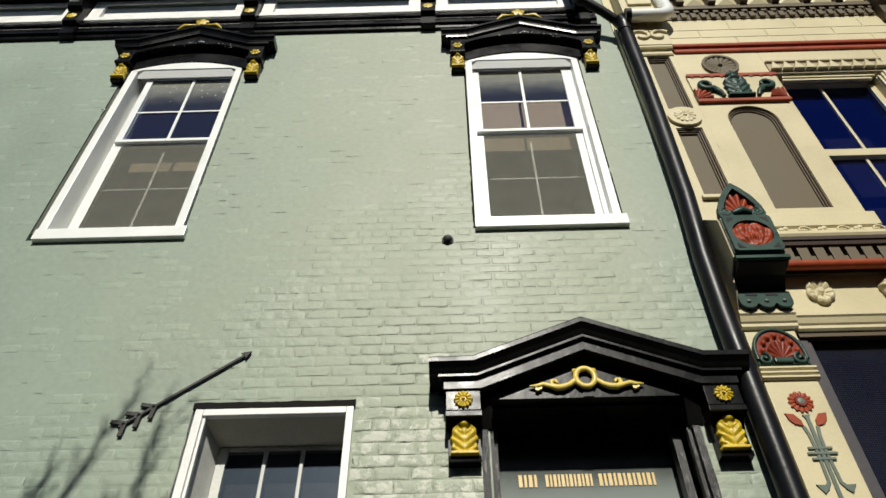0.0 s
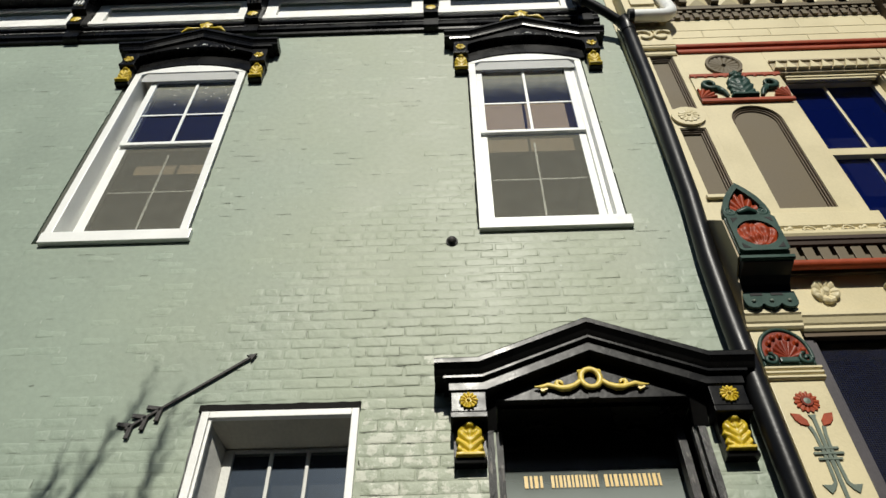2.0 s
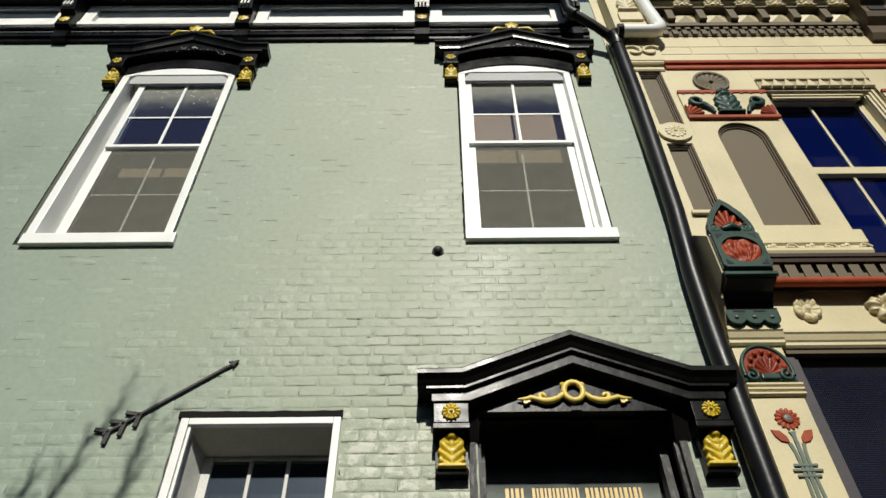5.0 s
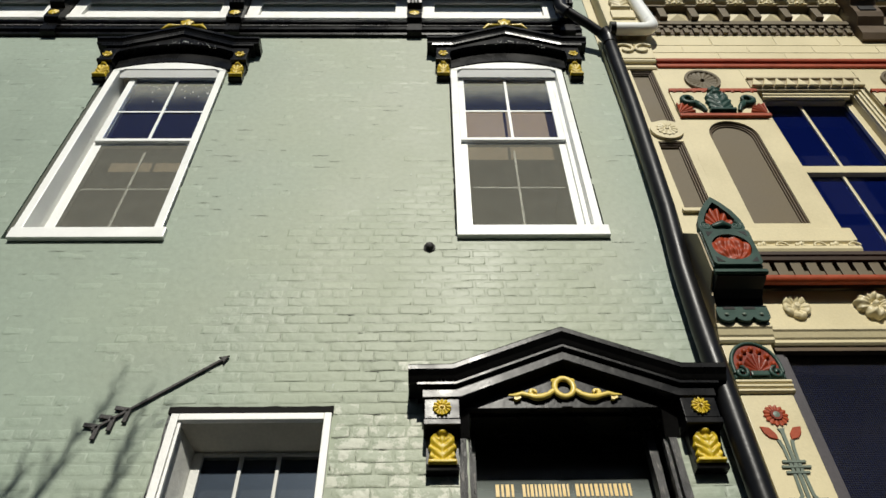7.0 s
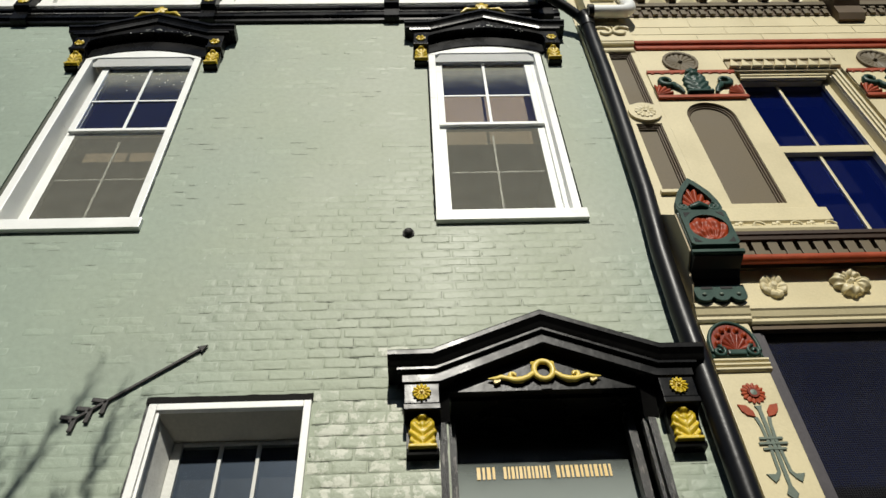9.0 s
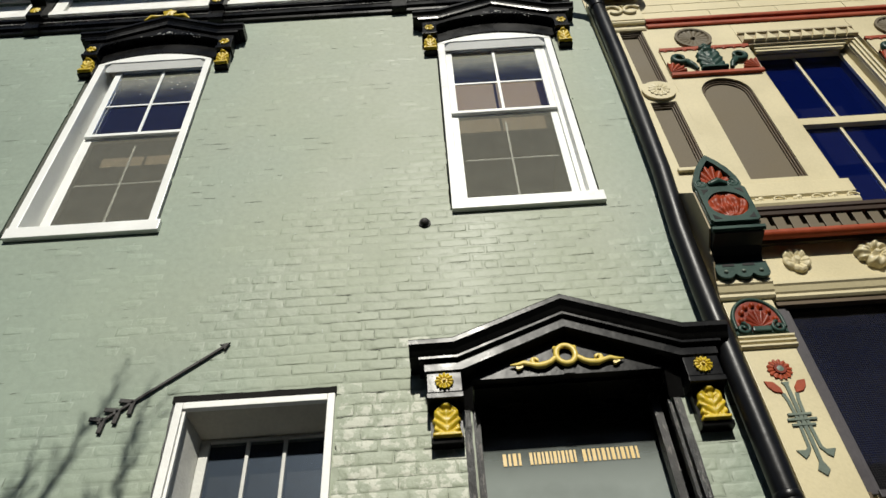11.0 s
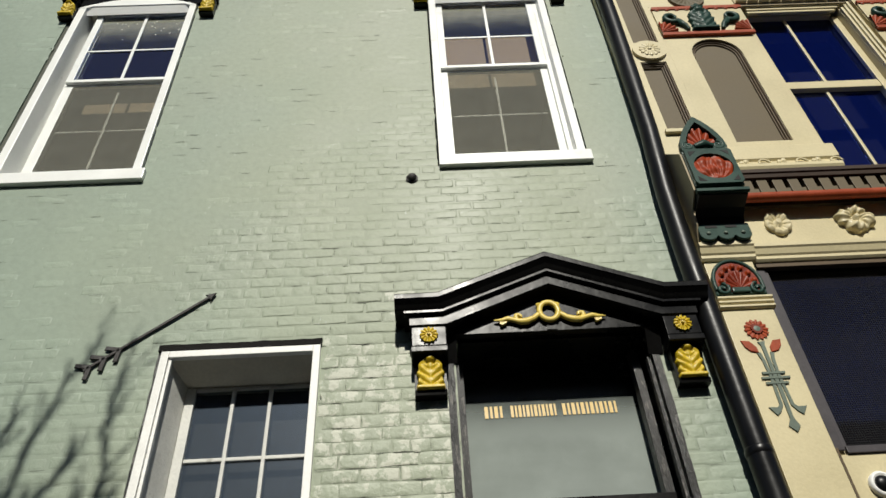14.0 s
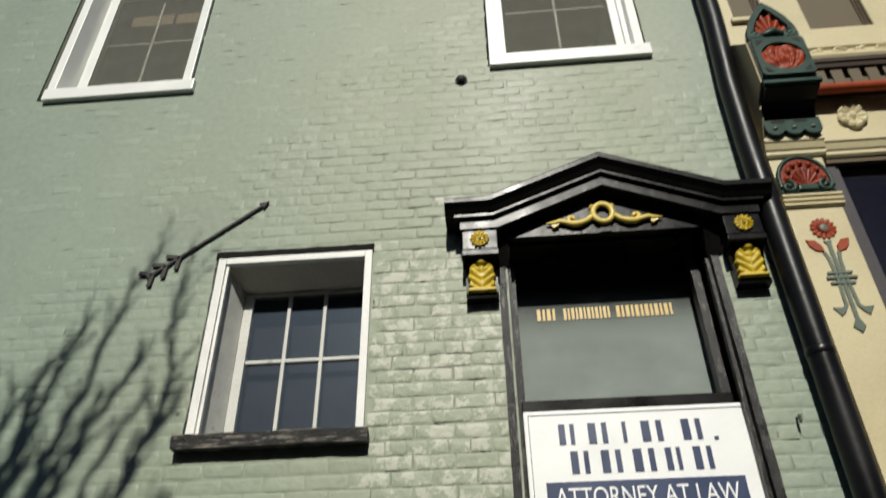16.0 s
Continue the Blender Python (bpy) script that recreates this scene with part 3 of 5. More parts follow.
for k in range(26):
    fx, fz = 1.2225 + fleck_rng.gauss(0.06, 0.14), 7.985 - abs(fleck_rng.gauss(0, 0.03))
    relief(fx, fz - 0.25 * abs(fx - 1.2225), -0.1005, fleck_rng.uniform(0.003, 0.009), fleck_rng.uniform(0.002, 0.005), lambda a: 0.8 + 0.2 * math.cos(3 * a), lambda q, a: 0.0012, 2, 7, chips)
tagged(part("paint_chip", chips, M_OLDWHITE, hood, "pale chips in the black paint"), kind="stuff")
copy_thing(hood, Matrix.Translation((1.2225 + W_DX, 0, 7.2 - 0.025)))


# ---------------------------------------------------------------- small lower window
def rough_board(x0, x1, y0, y1, z0, z1, amount=0.004, cuts=24):
    bm = box(x0, x1, y0, y1, z0, z1, 0)
    bmesh.ops.subdivide_edges(bm, edges=[e for e in bm.edges if abs(e.verts[0].co.z - e.verts[1].co.z) > 0.1], cuts=cuts)
    for v in bm.verts:
        d = noise.noise_vector(Vector((v.co.x * 30, v.co.y * 30, v.co.z * 14)))
        v.co.x += d.x * amount; v.co.y += d.y * amount
    return bm


def lower_window():
    w = thing("window_3", (-0.46, 0, 2.8), "small six-pane white window set deep above a black sill", "window", kind="structure")
    y = 0.20
    part("window_casing", box(-0.888, -0.845, -0.02, 0.02, 2.867, 3.893, 0.004), M_OLDWHITE, w)
    part("window_casing", box(-0.068, -0.028, -0.02, 0.02, 2.867, 3.893, 0.004), M_OLDWHITE, w)
    part("window_casing", box(-0.844, -0.069, -0.019, 0.02, 3.853, 3.893, 0.004), M_OLDWHITE, w)
    part("inner_stop", box(-0.844, -0.828, -0.005, 0.02, 2.867, 3.852, 0.003), M_OLDWHITE, w)
    bm = bmesh.new()
    low, top = ([bm.verts.new((x, yy, z)) for x, yy in ((-0.899, 0.021), (-0.846, 0.021), (-0.79, 0.199), (-0.79, 0.30), (-0.899, 0.30))] for z in (2.80, 3.856))
    bm.faces.new(low); bm.faces.new(top)
    for k in range(5):
        bm.faces.new((low[k], low[(k + 1) % 5], top[(k + 1) % 5], top[k]))
    # left lining in the darker sash white, which carries its shade
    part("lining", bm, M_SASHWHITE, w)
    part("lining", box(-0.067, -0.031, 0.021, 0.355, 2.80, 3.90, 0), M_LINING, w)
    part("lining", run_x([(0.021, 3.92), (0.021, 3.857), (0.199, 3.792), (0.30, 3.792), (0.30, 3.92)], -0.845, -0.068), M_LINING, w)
    strip = box(-0.908, -0.022, -0.016, 0.01, 3.896, 3.936, 0)
    bmesh.ops.subdivide_edges(strip, edges=[e for e in strip.edges if abs(e.verts[0].co.x - e.verts[1].co.x) > 0.1], cuts=40)
    for v in strip.verts:
        v.co.z += (v.co.z > 3.92) * 0.006 * noise.noise(Vector((v.co.x * 14, 1.7, 0)))
        v.co.y += 0.001 * noise.noise(Vector((v.co.x * 22, 4.1, v.co.z * 30)))
    part("side_gap", rough_board(-0.905, -0.8895, -0.004, 0.02, 2.867, 3.893, 0.005, 40), M_BLACKWOOD, w, "dark weathered gap strip")
    part("lintel", strip, M_TAR, w, "thin black lintel strip")
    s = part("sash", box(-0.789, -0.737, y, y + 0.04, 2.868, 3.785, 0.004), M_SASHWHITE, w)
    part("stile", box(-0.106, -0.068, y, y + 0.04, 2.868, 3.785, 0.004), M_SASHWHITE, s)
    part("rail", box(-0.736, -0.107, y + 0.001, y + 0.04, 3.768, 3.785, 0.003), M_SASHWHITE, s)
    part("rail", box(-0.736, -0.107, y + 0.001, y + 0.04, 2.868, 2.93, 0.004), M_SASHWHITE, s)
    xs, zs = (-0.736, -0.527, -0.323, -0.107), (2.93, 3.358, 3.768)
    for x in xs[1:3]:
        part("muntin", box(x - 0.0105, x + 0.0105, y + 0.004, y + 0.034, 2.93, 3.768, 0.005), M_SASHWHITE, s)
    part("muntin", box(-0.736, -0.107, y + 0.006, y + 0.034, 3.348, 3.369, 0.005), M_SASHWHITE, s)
    for i in range(3):
        for k in range(2):
            p = part("pane", box(xs[i], xs[i + 1], y + 0.018, y + 0.022, zs[k], zs[k + 1], 0), G_LOWER, s)
            p.visible_shadow = False
    part("backing", box(-0.83, -0.06, y + 0.09, y + 0.1, 2.85, 3.87, 0), M_DARK, w, "dark sheet standing in for the unlit room")
    bm = box(-0.928, 0.0, -0.062, 0.12, 2.797, 2.864, 0)
    bmesh.ops.subdivide_edges(bm, edges=bm.edges[:], cuts=14, use_grid_fill=True)
    for v in bm.verts:
        v.co += Vector(noise.noise_vector(v.co * 9)) * 0.006 + Vector(noise.noise_vector(v.co * 31)) * 0.004
    part("window_sill", bm, M_SILLWOOD, w, "rough black-painted timber sill")


lower_window()


# ---------------------------------------------------------------- door surround
def door_surround():
    cx = 1.243
    d = thing("door_surround", (cx, 0, 0.0), "black wooden door surround with gabled pediment and yellow carvings", "door surround")
    line = [(cx - 0.86, 4.060), (cx - 0.622, 4.062), (cx, 4.322), (cx + 0.622, 4.062), (cx + 0.86, 4.060)]
    part("cornice", sweep(line, [(0.012, 0.0), (0.016, -0.198), (0.006, -0.205), (-0.02, -0.205), (-0.026, -0.198), (-0.046, -0.178), (-0.064, -0.168), (-0.074, -0.160), (-0.074, 0.0)]), M_BLACK, d)
    line2 = [(cx - 0.81, 3.985), (cx - 0.605, 3.987), (cx, 4.241), (cx + 0.605, 3.987), (cx + 0.81, 3.985)]
    part("bead", sweep(line2, [(0.0, 0.0), (0.0, -0.158), (-0.004, -0.166), (-0.018, -0.166), (-0.025, -0.157), (-0.025, 0.0)]), M_BLACK, d)
    line3 = [(cx - 0.782, 3.959), (cx - 0.593, 3.961), (cx, 4.211), (cx + 0.593, 3.961), (cx + 0.782, 3.959)]
    part("fascia", sweep(line3, [(0.0, 0.0), (0.0, -0.14), (-0.055, -0.14), (-0.061, -0.132), (-0.061, 0.0)]), M_BLACK, d)
    cx = 1.237
    tym = part("tympanum", prism([(cx - 0.585, 3.885), (cx + 0.585, 3.885), (cx + 0.585, 3.93), (cx, 4.19), (cx - 0.585, 3.93)], -0.062, -0.002), M_BLACK, d)
    part("keystone", prism([(cx - 0.03, 3.887), (cx + 0.03, 3.887), (cx + 0.022, 3.965), (cx - 0.022, 3.965)], -0.070, -0.063), M_BLACK, tym)
    # gilt ring and scrolls
    ring = [(cx - 0.005 + 0.052 * math.cos(a), -0.082, 3.999 + 0.059 * math.sin(a)) for a in (2 * math.pi * k / 28 for k in range(29))]
    orn = part("scroll_ornament", tube(ring, 0.017, 8), M_PALEGOLD, d, "pale gold ring with scrolling leaves", smooth=True)
    for s in (-1, 1):
        arm = [(0.06, 3.980), (0.09, 3.955), (0.125, 3.940), (0.165, 3.937), (0.20, 3.950), (0.235, 3.960), (0.265, 3.950), (0.308, 3.953)]
        part("scroll", tube([(cx - 0.005 + s * x, -0.080, z) for x, z in arm], [0.017, 0.017, 0.020, 0.019, 0.015, 0.016, 0.014, 0.004], 8), M_PALEGOLD, orn, smooth=True)
        part("curl", tube([(cx - 0.005 + s * (x - cx), y, z) for x, y, z in spiral(cx + 0.168, 3.970, -0.080, 0.026, 0.006, -1.9, 3.4)], [0.014] * 12 + [0.011] * 11, 8), M_PALEGOLD, orn, smooth=True)
        part("bud", relief(cx - 0.005 + s * 0.052, 4.049, -0.072, 0.014, 0.014, lambda a: 1, lambda q, a: 0.018 * (1 - 0.5 * q), 3, 14), M_PALEGOLD, orn)
        part("leaf_tip", relief(cx - 0.005 + s * 0.262, 3.937, -0.066, 0.022, 0.018, lambda a: 0.6 + 0.4 * abs(math.cos(1.5 * a)), lambda q, a: 0.02, 3, 24), M_PALEGOLD, orn)
    for s in (-1, 1):
        x = 1.243 + s * 0.680
        b = part("block", box(x - 0.093, x + 0.093, -0.13, -0.001, 3.776, 3.897, 0.004), M_BLACK, d)
        part("rosette", rosette_bm(x, 3.838, -0.13, 0.049, 12, 0.026), M_GOLD, b, "yellow painted rosette")
        part("fillet", box(x - 0.098, x + 0.098, -0.137, -0.001, 3.736, 3.772, 0.005), M_BLACK, d)
        c = part("console", run_x([(-0.001, 3.520), (-0.062, 3.520), (-0.066, 3.545), (-0.055, 3.55), (-0.05, 3.56), (-0.05, 3.65), (-0.075, 3.71), (-0.095, 3.734), (-0.001, 3.734)], x - 0.083, x + 0.083), M_BLACK, d)
        part("leaf", acanthus_bm(x, 3.546, 3.735, 0.15, -0.05, 0.05), M_GOLD, c, "yellow carved acanthus leaf", smooth=True)
        jx = 1.226 + s * 0.556
        part("jamb", rough_board(jx - 0.020, jx + 0.020, -0.006, 0.03, 0.0, 3.735, 0.004, 60), M_BLACKWOOD, d, "weathered black jamb board")
        # black sloped board added in place of the shadow over the jamb's top
        part("jamb_shadow_board", run_x([(0.0015, 3.884), (-0.061, 3.884), (-0.007, 3.736), (0.0015, 3.736)], jx - 0.04, jx + 0.04), M_BLACK, d)
        part("jamb_bead", rough_board(jx - s * 0.038 - 0.009, jx - s * 0.038 + 0.009, 0.012, 0.05, 0.0, 3.735, 0.002, 40), M_BLACKWOOD, d)
        part("reveal", box(min(jx - s * 0.029, jx - s * 0.014), max(jx - s * 0.029, jx - s * 0.014), 0.051, 0.34, 0.0, 3.866, 0), M_BLACK, d)
        part("stop", rough_board(1.214 + s * 0.494 - 0.022, 1.214 + s * 0.494 + 0.022, 0.13, 0.20, 0.0, 3.86, 0.002, 30), M_BLACKWOOD, d)
    part("head_soffit", box(cx - 0.515, cx + 0.515, -0.001, 0.34, 3.867, 3.884, 0), M_BLACK, d)
    return d


door_surround()


def front_door():
    d = thing("door_1", (1.23, 0.2, 0), "black doorway with a glazed transom over a sign board", "door", kind="structure")
    part("transom_head", box(0.70, 1.76, 0.27, 0.32, 3.80, 3.866, 0.004), M_BLACK, d)
    part("transom_bar", box(0.722, 1.752, 0.125, 0.25, 2.962, 3.03, 0.006), M_BLACK, d)
    part("transom_ledge", box(0.715, 1.745, 0.251, 0.32, 2.99, 3.045, 0.004), M_BLACKWOOD, d)
    g = part("transom_pane", box(0.715, 1.745, 0.255, 0.26, 3.046, 3.865, 0), G_TRANSOM, d, "grey transom glass with a painted-in sky reflection")
    g.visible_shadow = False
    # dark sheet in place of the unlit hall behind the transom
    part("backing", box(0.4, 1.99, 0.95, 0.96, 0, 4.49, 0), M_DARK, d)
    # gilt street address as plain bars, a broad and a thin one for each character
    for x0, x1, count in ((0.850, 0.958, 2), (0.994, 1.252, 6), (1.279, 1.588, 6)):
        step = (x1 - x0) / count
        for k in range(count):
            x = x0 + step * k
            part("letter_bar", box(x, x + step * 0.36, 0.2515, 0.2545, 3.541, 3.612, 0), M_LEAF, d)
            part("letter_bar", box(x + step * 0.56, x + step * 0.80, 0.2515, 0.2545, 3.541, 3.612, 0), M_LEAF, d)
    part("leaf_door", box(0.745, 1.722, 0.20, 0.245, 0.0, 2.30, 0.004), M_BLACK, d, "black door leaf")


front_door()


def sign_board():
    s = thing("sign_board", (1.23, 0.08, 2.2), "white office sign board with navy lettering over the door", "sign")
    part("board", box(0.722, 1.762, 0.055, 0.084, 2.12, 2.945, 0.004), M_SIGN, s)
    for a, b, c, d in ((0.742, 1.742, 2.922, 2.925), (0.742, 1.742, 2.14, 2.143), (0.742, 0.745, 2.1435, 2.9215), (1.739, 1.742, 2.1435, 2.9215)):
        part("border_line", box(a, b, 0.0525, 0.0545, c, d, 0), M_NAVY, s)

    def bars(z0, z1, spans):
        """A name as plain bars: a broad and a thin one for each letter."""
        for x0, x1 in spans:
            w = x1 - x0
            part("name_bar", box(x0 + 0.12 * w, x0 + 0.42 * w, 0.0525, 0.0545, z0, z1, 0), M_NAVY, s)
            if w > 0.08:
                part("name_bar", box(x0 + 0.64 * w, x0 + 0.84 * w, 0.0525, 0.0545, z0, z1, 0), M_NAVY, s)
    bars(2.776, 2.876, ((0.867, 0.968), (1.0, 1.122), (1.165, 1.225), (1.243, 1.375), (1.428, 1.55)))
    bars(2.640, 2.745, ((0.908, 1.022), (1.044, 1.169), (1.186, 1.32), (1.335, 1.43), (1.457, 1.572)))
    part("name_stop", box(1.580, 1.598, 0.0525, 0.0545, 2.770, 2.788, 0), M_NAVY, s)
    part("band", box(0.80, 1.672, 0.0525, 0.0545, 2.40, 2.606, 0), M_NAVY, s, "navy band")
    cu = bpy.data.curves.new("lettering", "FONT")
    cu.body, cu.size, cu.extrude, cu.align_x, cu.align_y = "ATTORNEY AT LAW", 0.118, 0.0008, "CENTER", "TOP"
    tmp = new("lettering", cu)
    dg = bpy.context.evaluated_depsgraph_get()
    me = bpy.data.meshes.new_from_object(tmp.evaluated_get(dg))
    bpy.data.objects.remove(tmp)
    me.transform(pose(1.236, 0.0515, 2.592, 90))
    wide = max(v.co.x for v in me.vertices) - min(v.co.x for v in me.vertices)
    me.transform(Matrix.Translation((1.236, 0, 0)) @ Matrix.Diagonal((0.80 / wide, 1, 1, 1)) @ Matrix.Translation((-1.236, 0, 0)))
    me.materials.clear(); me.materials.append(M_SIGN)
    t = new("lettering", me)
    t.parent, t.matrix_parent_inverse = s, Matrix.Translation(s.location).inverted()
    t["label"] = "white capital lettering"


sign_board()


# ---------------------------------------------------------------- ironwork on the wall
def iron_arrow():
    a = thing("iron_arrow", (-0.96, 0, 4.0), "black iron arrow ornament fixed to the painted wall", "arrow")
    tip, tail = Vector((-0.656, -0.012, 4.288)), Vector((-1.284, -0.012, 3.797))
    d = (tip - tail).normalized()
    n = Vector((-d.z, 0, d.x))

    def bar(p, q, w, y0=-0.017, y1=-0.007):
        e = (q - p).normalized(); m = Vector((-e.z, 0, e.x)) * w
        return prism([((p + m).x, (p + m).z), ((p - m).x, (p - m).z), ((q - m).x, (q - m).z), ((q + m).x, (q + m).z)], y0, y1, 0.002)
    part("shaft", bar(tail, tip - d * 0.03, 0.0085), M_IRON, a)
    h = tip - d * 0.055
    part("arrowhead", prism([(tip.x, tip.z), ((h + n * 0.026).x, (h + n * 0.026).z), ((h + d * 0.014).x, (h + d * 0.014).z), ((h - n * 0.026).x, (h - n * 0.026).z)], -0.019, -0.006, 0.002), M_IRON, a)
    for k in range(3):
        p = tail + d * (0.035 + 0.085 * k)
        for s in (-1, 1):
            part("feather", bar(p, p - d * 0.055 + n * s * 0.058, 0.0125), M_IRON, a)
    for k in (0.2, 0.75):
        p = tail.lerp(tip, k)
        part("stud", tube([(p.x, -0.012, p.z), (p.x, 0.002, p.z)], 0.007, 8), M_IRON, a)


iron_arrow()
knob = thing("wall_anchor", (0.498, 0, 5.21), "round black iron tie-rod cap on the wall", "wall anchor")
part("plate", tube([(0.498, 0.0, 5.21), (0.498, -0.010, 5.21)], 0.040, 24), M_IRON, knob)
part("cap", relief(0.498, 5.21, -0.009, 0.034, 0.034, lambda a: 1, lambda q, a: 0.034 * math.sqrt(max(0, 1 - q * q)), 7, 24), M_IRON, knob, smooth=True)
nail = thing("wall_nail", (1.942, 0, 2.83), "rusty iron nail stuck in the brickwork", "nail")
part("shank", tube([(1.942, 0.004, 2.836), (1.942, -0.035, 2.826)], 0.005, 8), M_IRON, nail)
part("tab", box(1.936, 1.948, -0.042, -0.034, 2.80, 2.838, 0.002), M_IRON, nail)


# ---------------------------------------------------------------- rainwater pipes
def downpipe():
    p = thing("downpipe", (2.09, -0.085, 0), "glossy black round downpipe between the two fronts", "downpipe")
    X, Y, R = 2.106, -0.08, 0.064
    part("pipe", tube([(X, Y, 0.0), (X, Y, 4.4), (X + 0.012, Y, 4.9), (X + 0.052, Y, 5.5), (X + 0.075, Y - 0.01, 6.4), (X + 0.085, Y - 0.02, 7.0), (X + 0.085, Y - 0.035, 7.92)], R, 24), M_PIPE, p, smooth=True)
    part("elbow", tube([(X + 0.083, Y - 0.035, 7.86), (X + 0.088, Y - 0.043, 7.95), (X + 0.076, Y - 0.055, 8.0), (X + 0.04, Y - 0.075, 8.05)], R + 0.006, 24), M_PIPE, p, smooth=True)
    part("offset_pipe", tube([(X + 0.085, Y - 0.04, 7.99), (X - 0.09, Y - 0.11, 8.135), (X - 0.281, Y - 0.17, 8.285)], R - 0.018, 24), M_PIPE, p, smooth=True)
    part("upper_pipe", tube([(X - 0.27, Y - 0.166, 8.265), (X - 0.325, Y - 0.17, 8.34), (X - 0.331, Y - 0.17, 9.0)], R - 0.006, 24), M_PIPE, p, smooth=True)
    for z in (3.11,):
        part("collar", tube([(X, Y, z - 0.02), (X, Y, z - 0.014), (X, Y, z + 0.014), (X, Y, z + 0.02)], [R + 0.001, R + 0.004, R + 0.004, R + 0.001], 24), M_PIPE, p, smooth=True)
    w = thing("white_gutter_pipe", (2.58, -0.2, 8.0), "white plastic gutter pipe with a right-angled elbow", "gutter pipe")
    bend = [(2.555, -0.2, 9.1), (2.575, -0.2, 8.5)] + [(2.515 + 0.10 * math.cos(a), -0.2, 8.175 - 0.10 + 0.10 + 0.10 * math.sin(a) - 0.06) for a in (-math.pi / 2 * k / 6 for k in range(7))] + [(2.25, -0.2, 8.015)]
    part("pipe", tube(bend, 0.062, 20), M_WHITE, w, smooth=True)
    part("collar", tube([(2.25, -0.2, 8.015), (2.20, -0.2, 8.015)], 0.07, 20), M_PIPE, w, "black rubber coupling", smooth=True)


downpipe()


# ---------------------------------------------------------------- cornice of the green building
def roof_cornice():
    c = thing("roof_cornice", (-1.4, 0, 8.05), "black bracketed roof cornice with white panelled frieze", "cornice")
    x0, x1 = -6.4, 2.0
    part("base_moulding", run_x([(0.0005, 8.235), (-0.03, 8.235), (-0.035, 8.275), (-0.06, 8.285), (-0.06, 8.31), (-0.045, 8.32), (-0.045, 8.40), (-0.07, 8.42), (-0.07, 8.455), (0.0005, 8.455)], x0, x1), M_BLACK, c)
    part("fillet", box(x0, x1, -0.052, -0.0455, 8.375, 8.392, 0), M_BLACKWOOD, c)
    part("frieze", box(x0, x1, -0.022, 0.003, 8.456, 8.98, 0), M_OLDWHITE, c, "weathered white frieze")
    part("lower_rail", box(x0, x1, -0.066, -0.023, 8.52, 8.585, 0.004), M_OLDWHITE, c)
    part("upper_rail", box(x0, x1, -0.060, -0.023, 8.885, 8.955, 0.004), M_OLDWHITE, c)
    bx = (-4.97, -3.19, -1.42, 0.352, 1.86)
    for a, b in zip(bx, bx[1:]):
        for x in (a + 0.14, b - 0.14):
            part("stile", box(x - 0.06, x + 0.06, -0.064, -0.0235, 8.586, 8.884, 0.004), M_OLDWHITE, c)
        for z in (8.603, 8.867):
            part("panel_bead", box(a + 0.201, b - 0.201, -0.040, -0.0235, z - 0.016, z + 0.016, 0.004), M_SAGE, c)
    for x in bx:
        part("bracket", run_x([(0.0005, 8.222), (-0.062, 8.222), (-0.078, 8.24), (-0.085, 8.37), (-0.135, 8.39), (-0.135, 8.58), (-0.19, 8.60), (-0.22, 8.70), (-0.29, 8.97), (0.0005, 8.97)], x - 0.072, x + 0.072), M_BLACK, c)
        b = part("rosette", relief(x, 8.475, -0.136, 0.055, 0.05, lambda a: 0.9 + 0.1 * math.cos(8 * a), lambda q, a: 0.022 * (1 - 0.6 * q), 5, 40), M_GOLD, c, "yellow painted boss")
        for k in (-1, 0, 1):
            part("flute", box(x + k * 0.034 - 0.009, x + k * 0.034 + 0.009, -0.232, -0.212, 8.625, 8.70, 0.002), M_OLDWHITE, c)
    part("soffit", box(x0, x1, -0.32, 0.3, 8.98, 9.08, 0.006), M_BLACK, c)
    part("crown", run_x([(-0.28, 9.085), (-0.34, 9.085), (-0.40, 9.22), (-0.40, 9.28), (-0.28, 9.28)], x0, x1), M_BLACK, c)


roof_cornice()


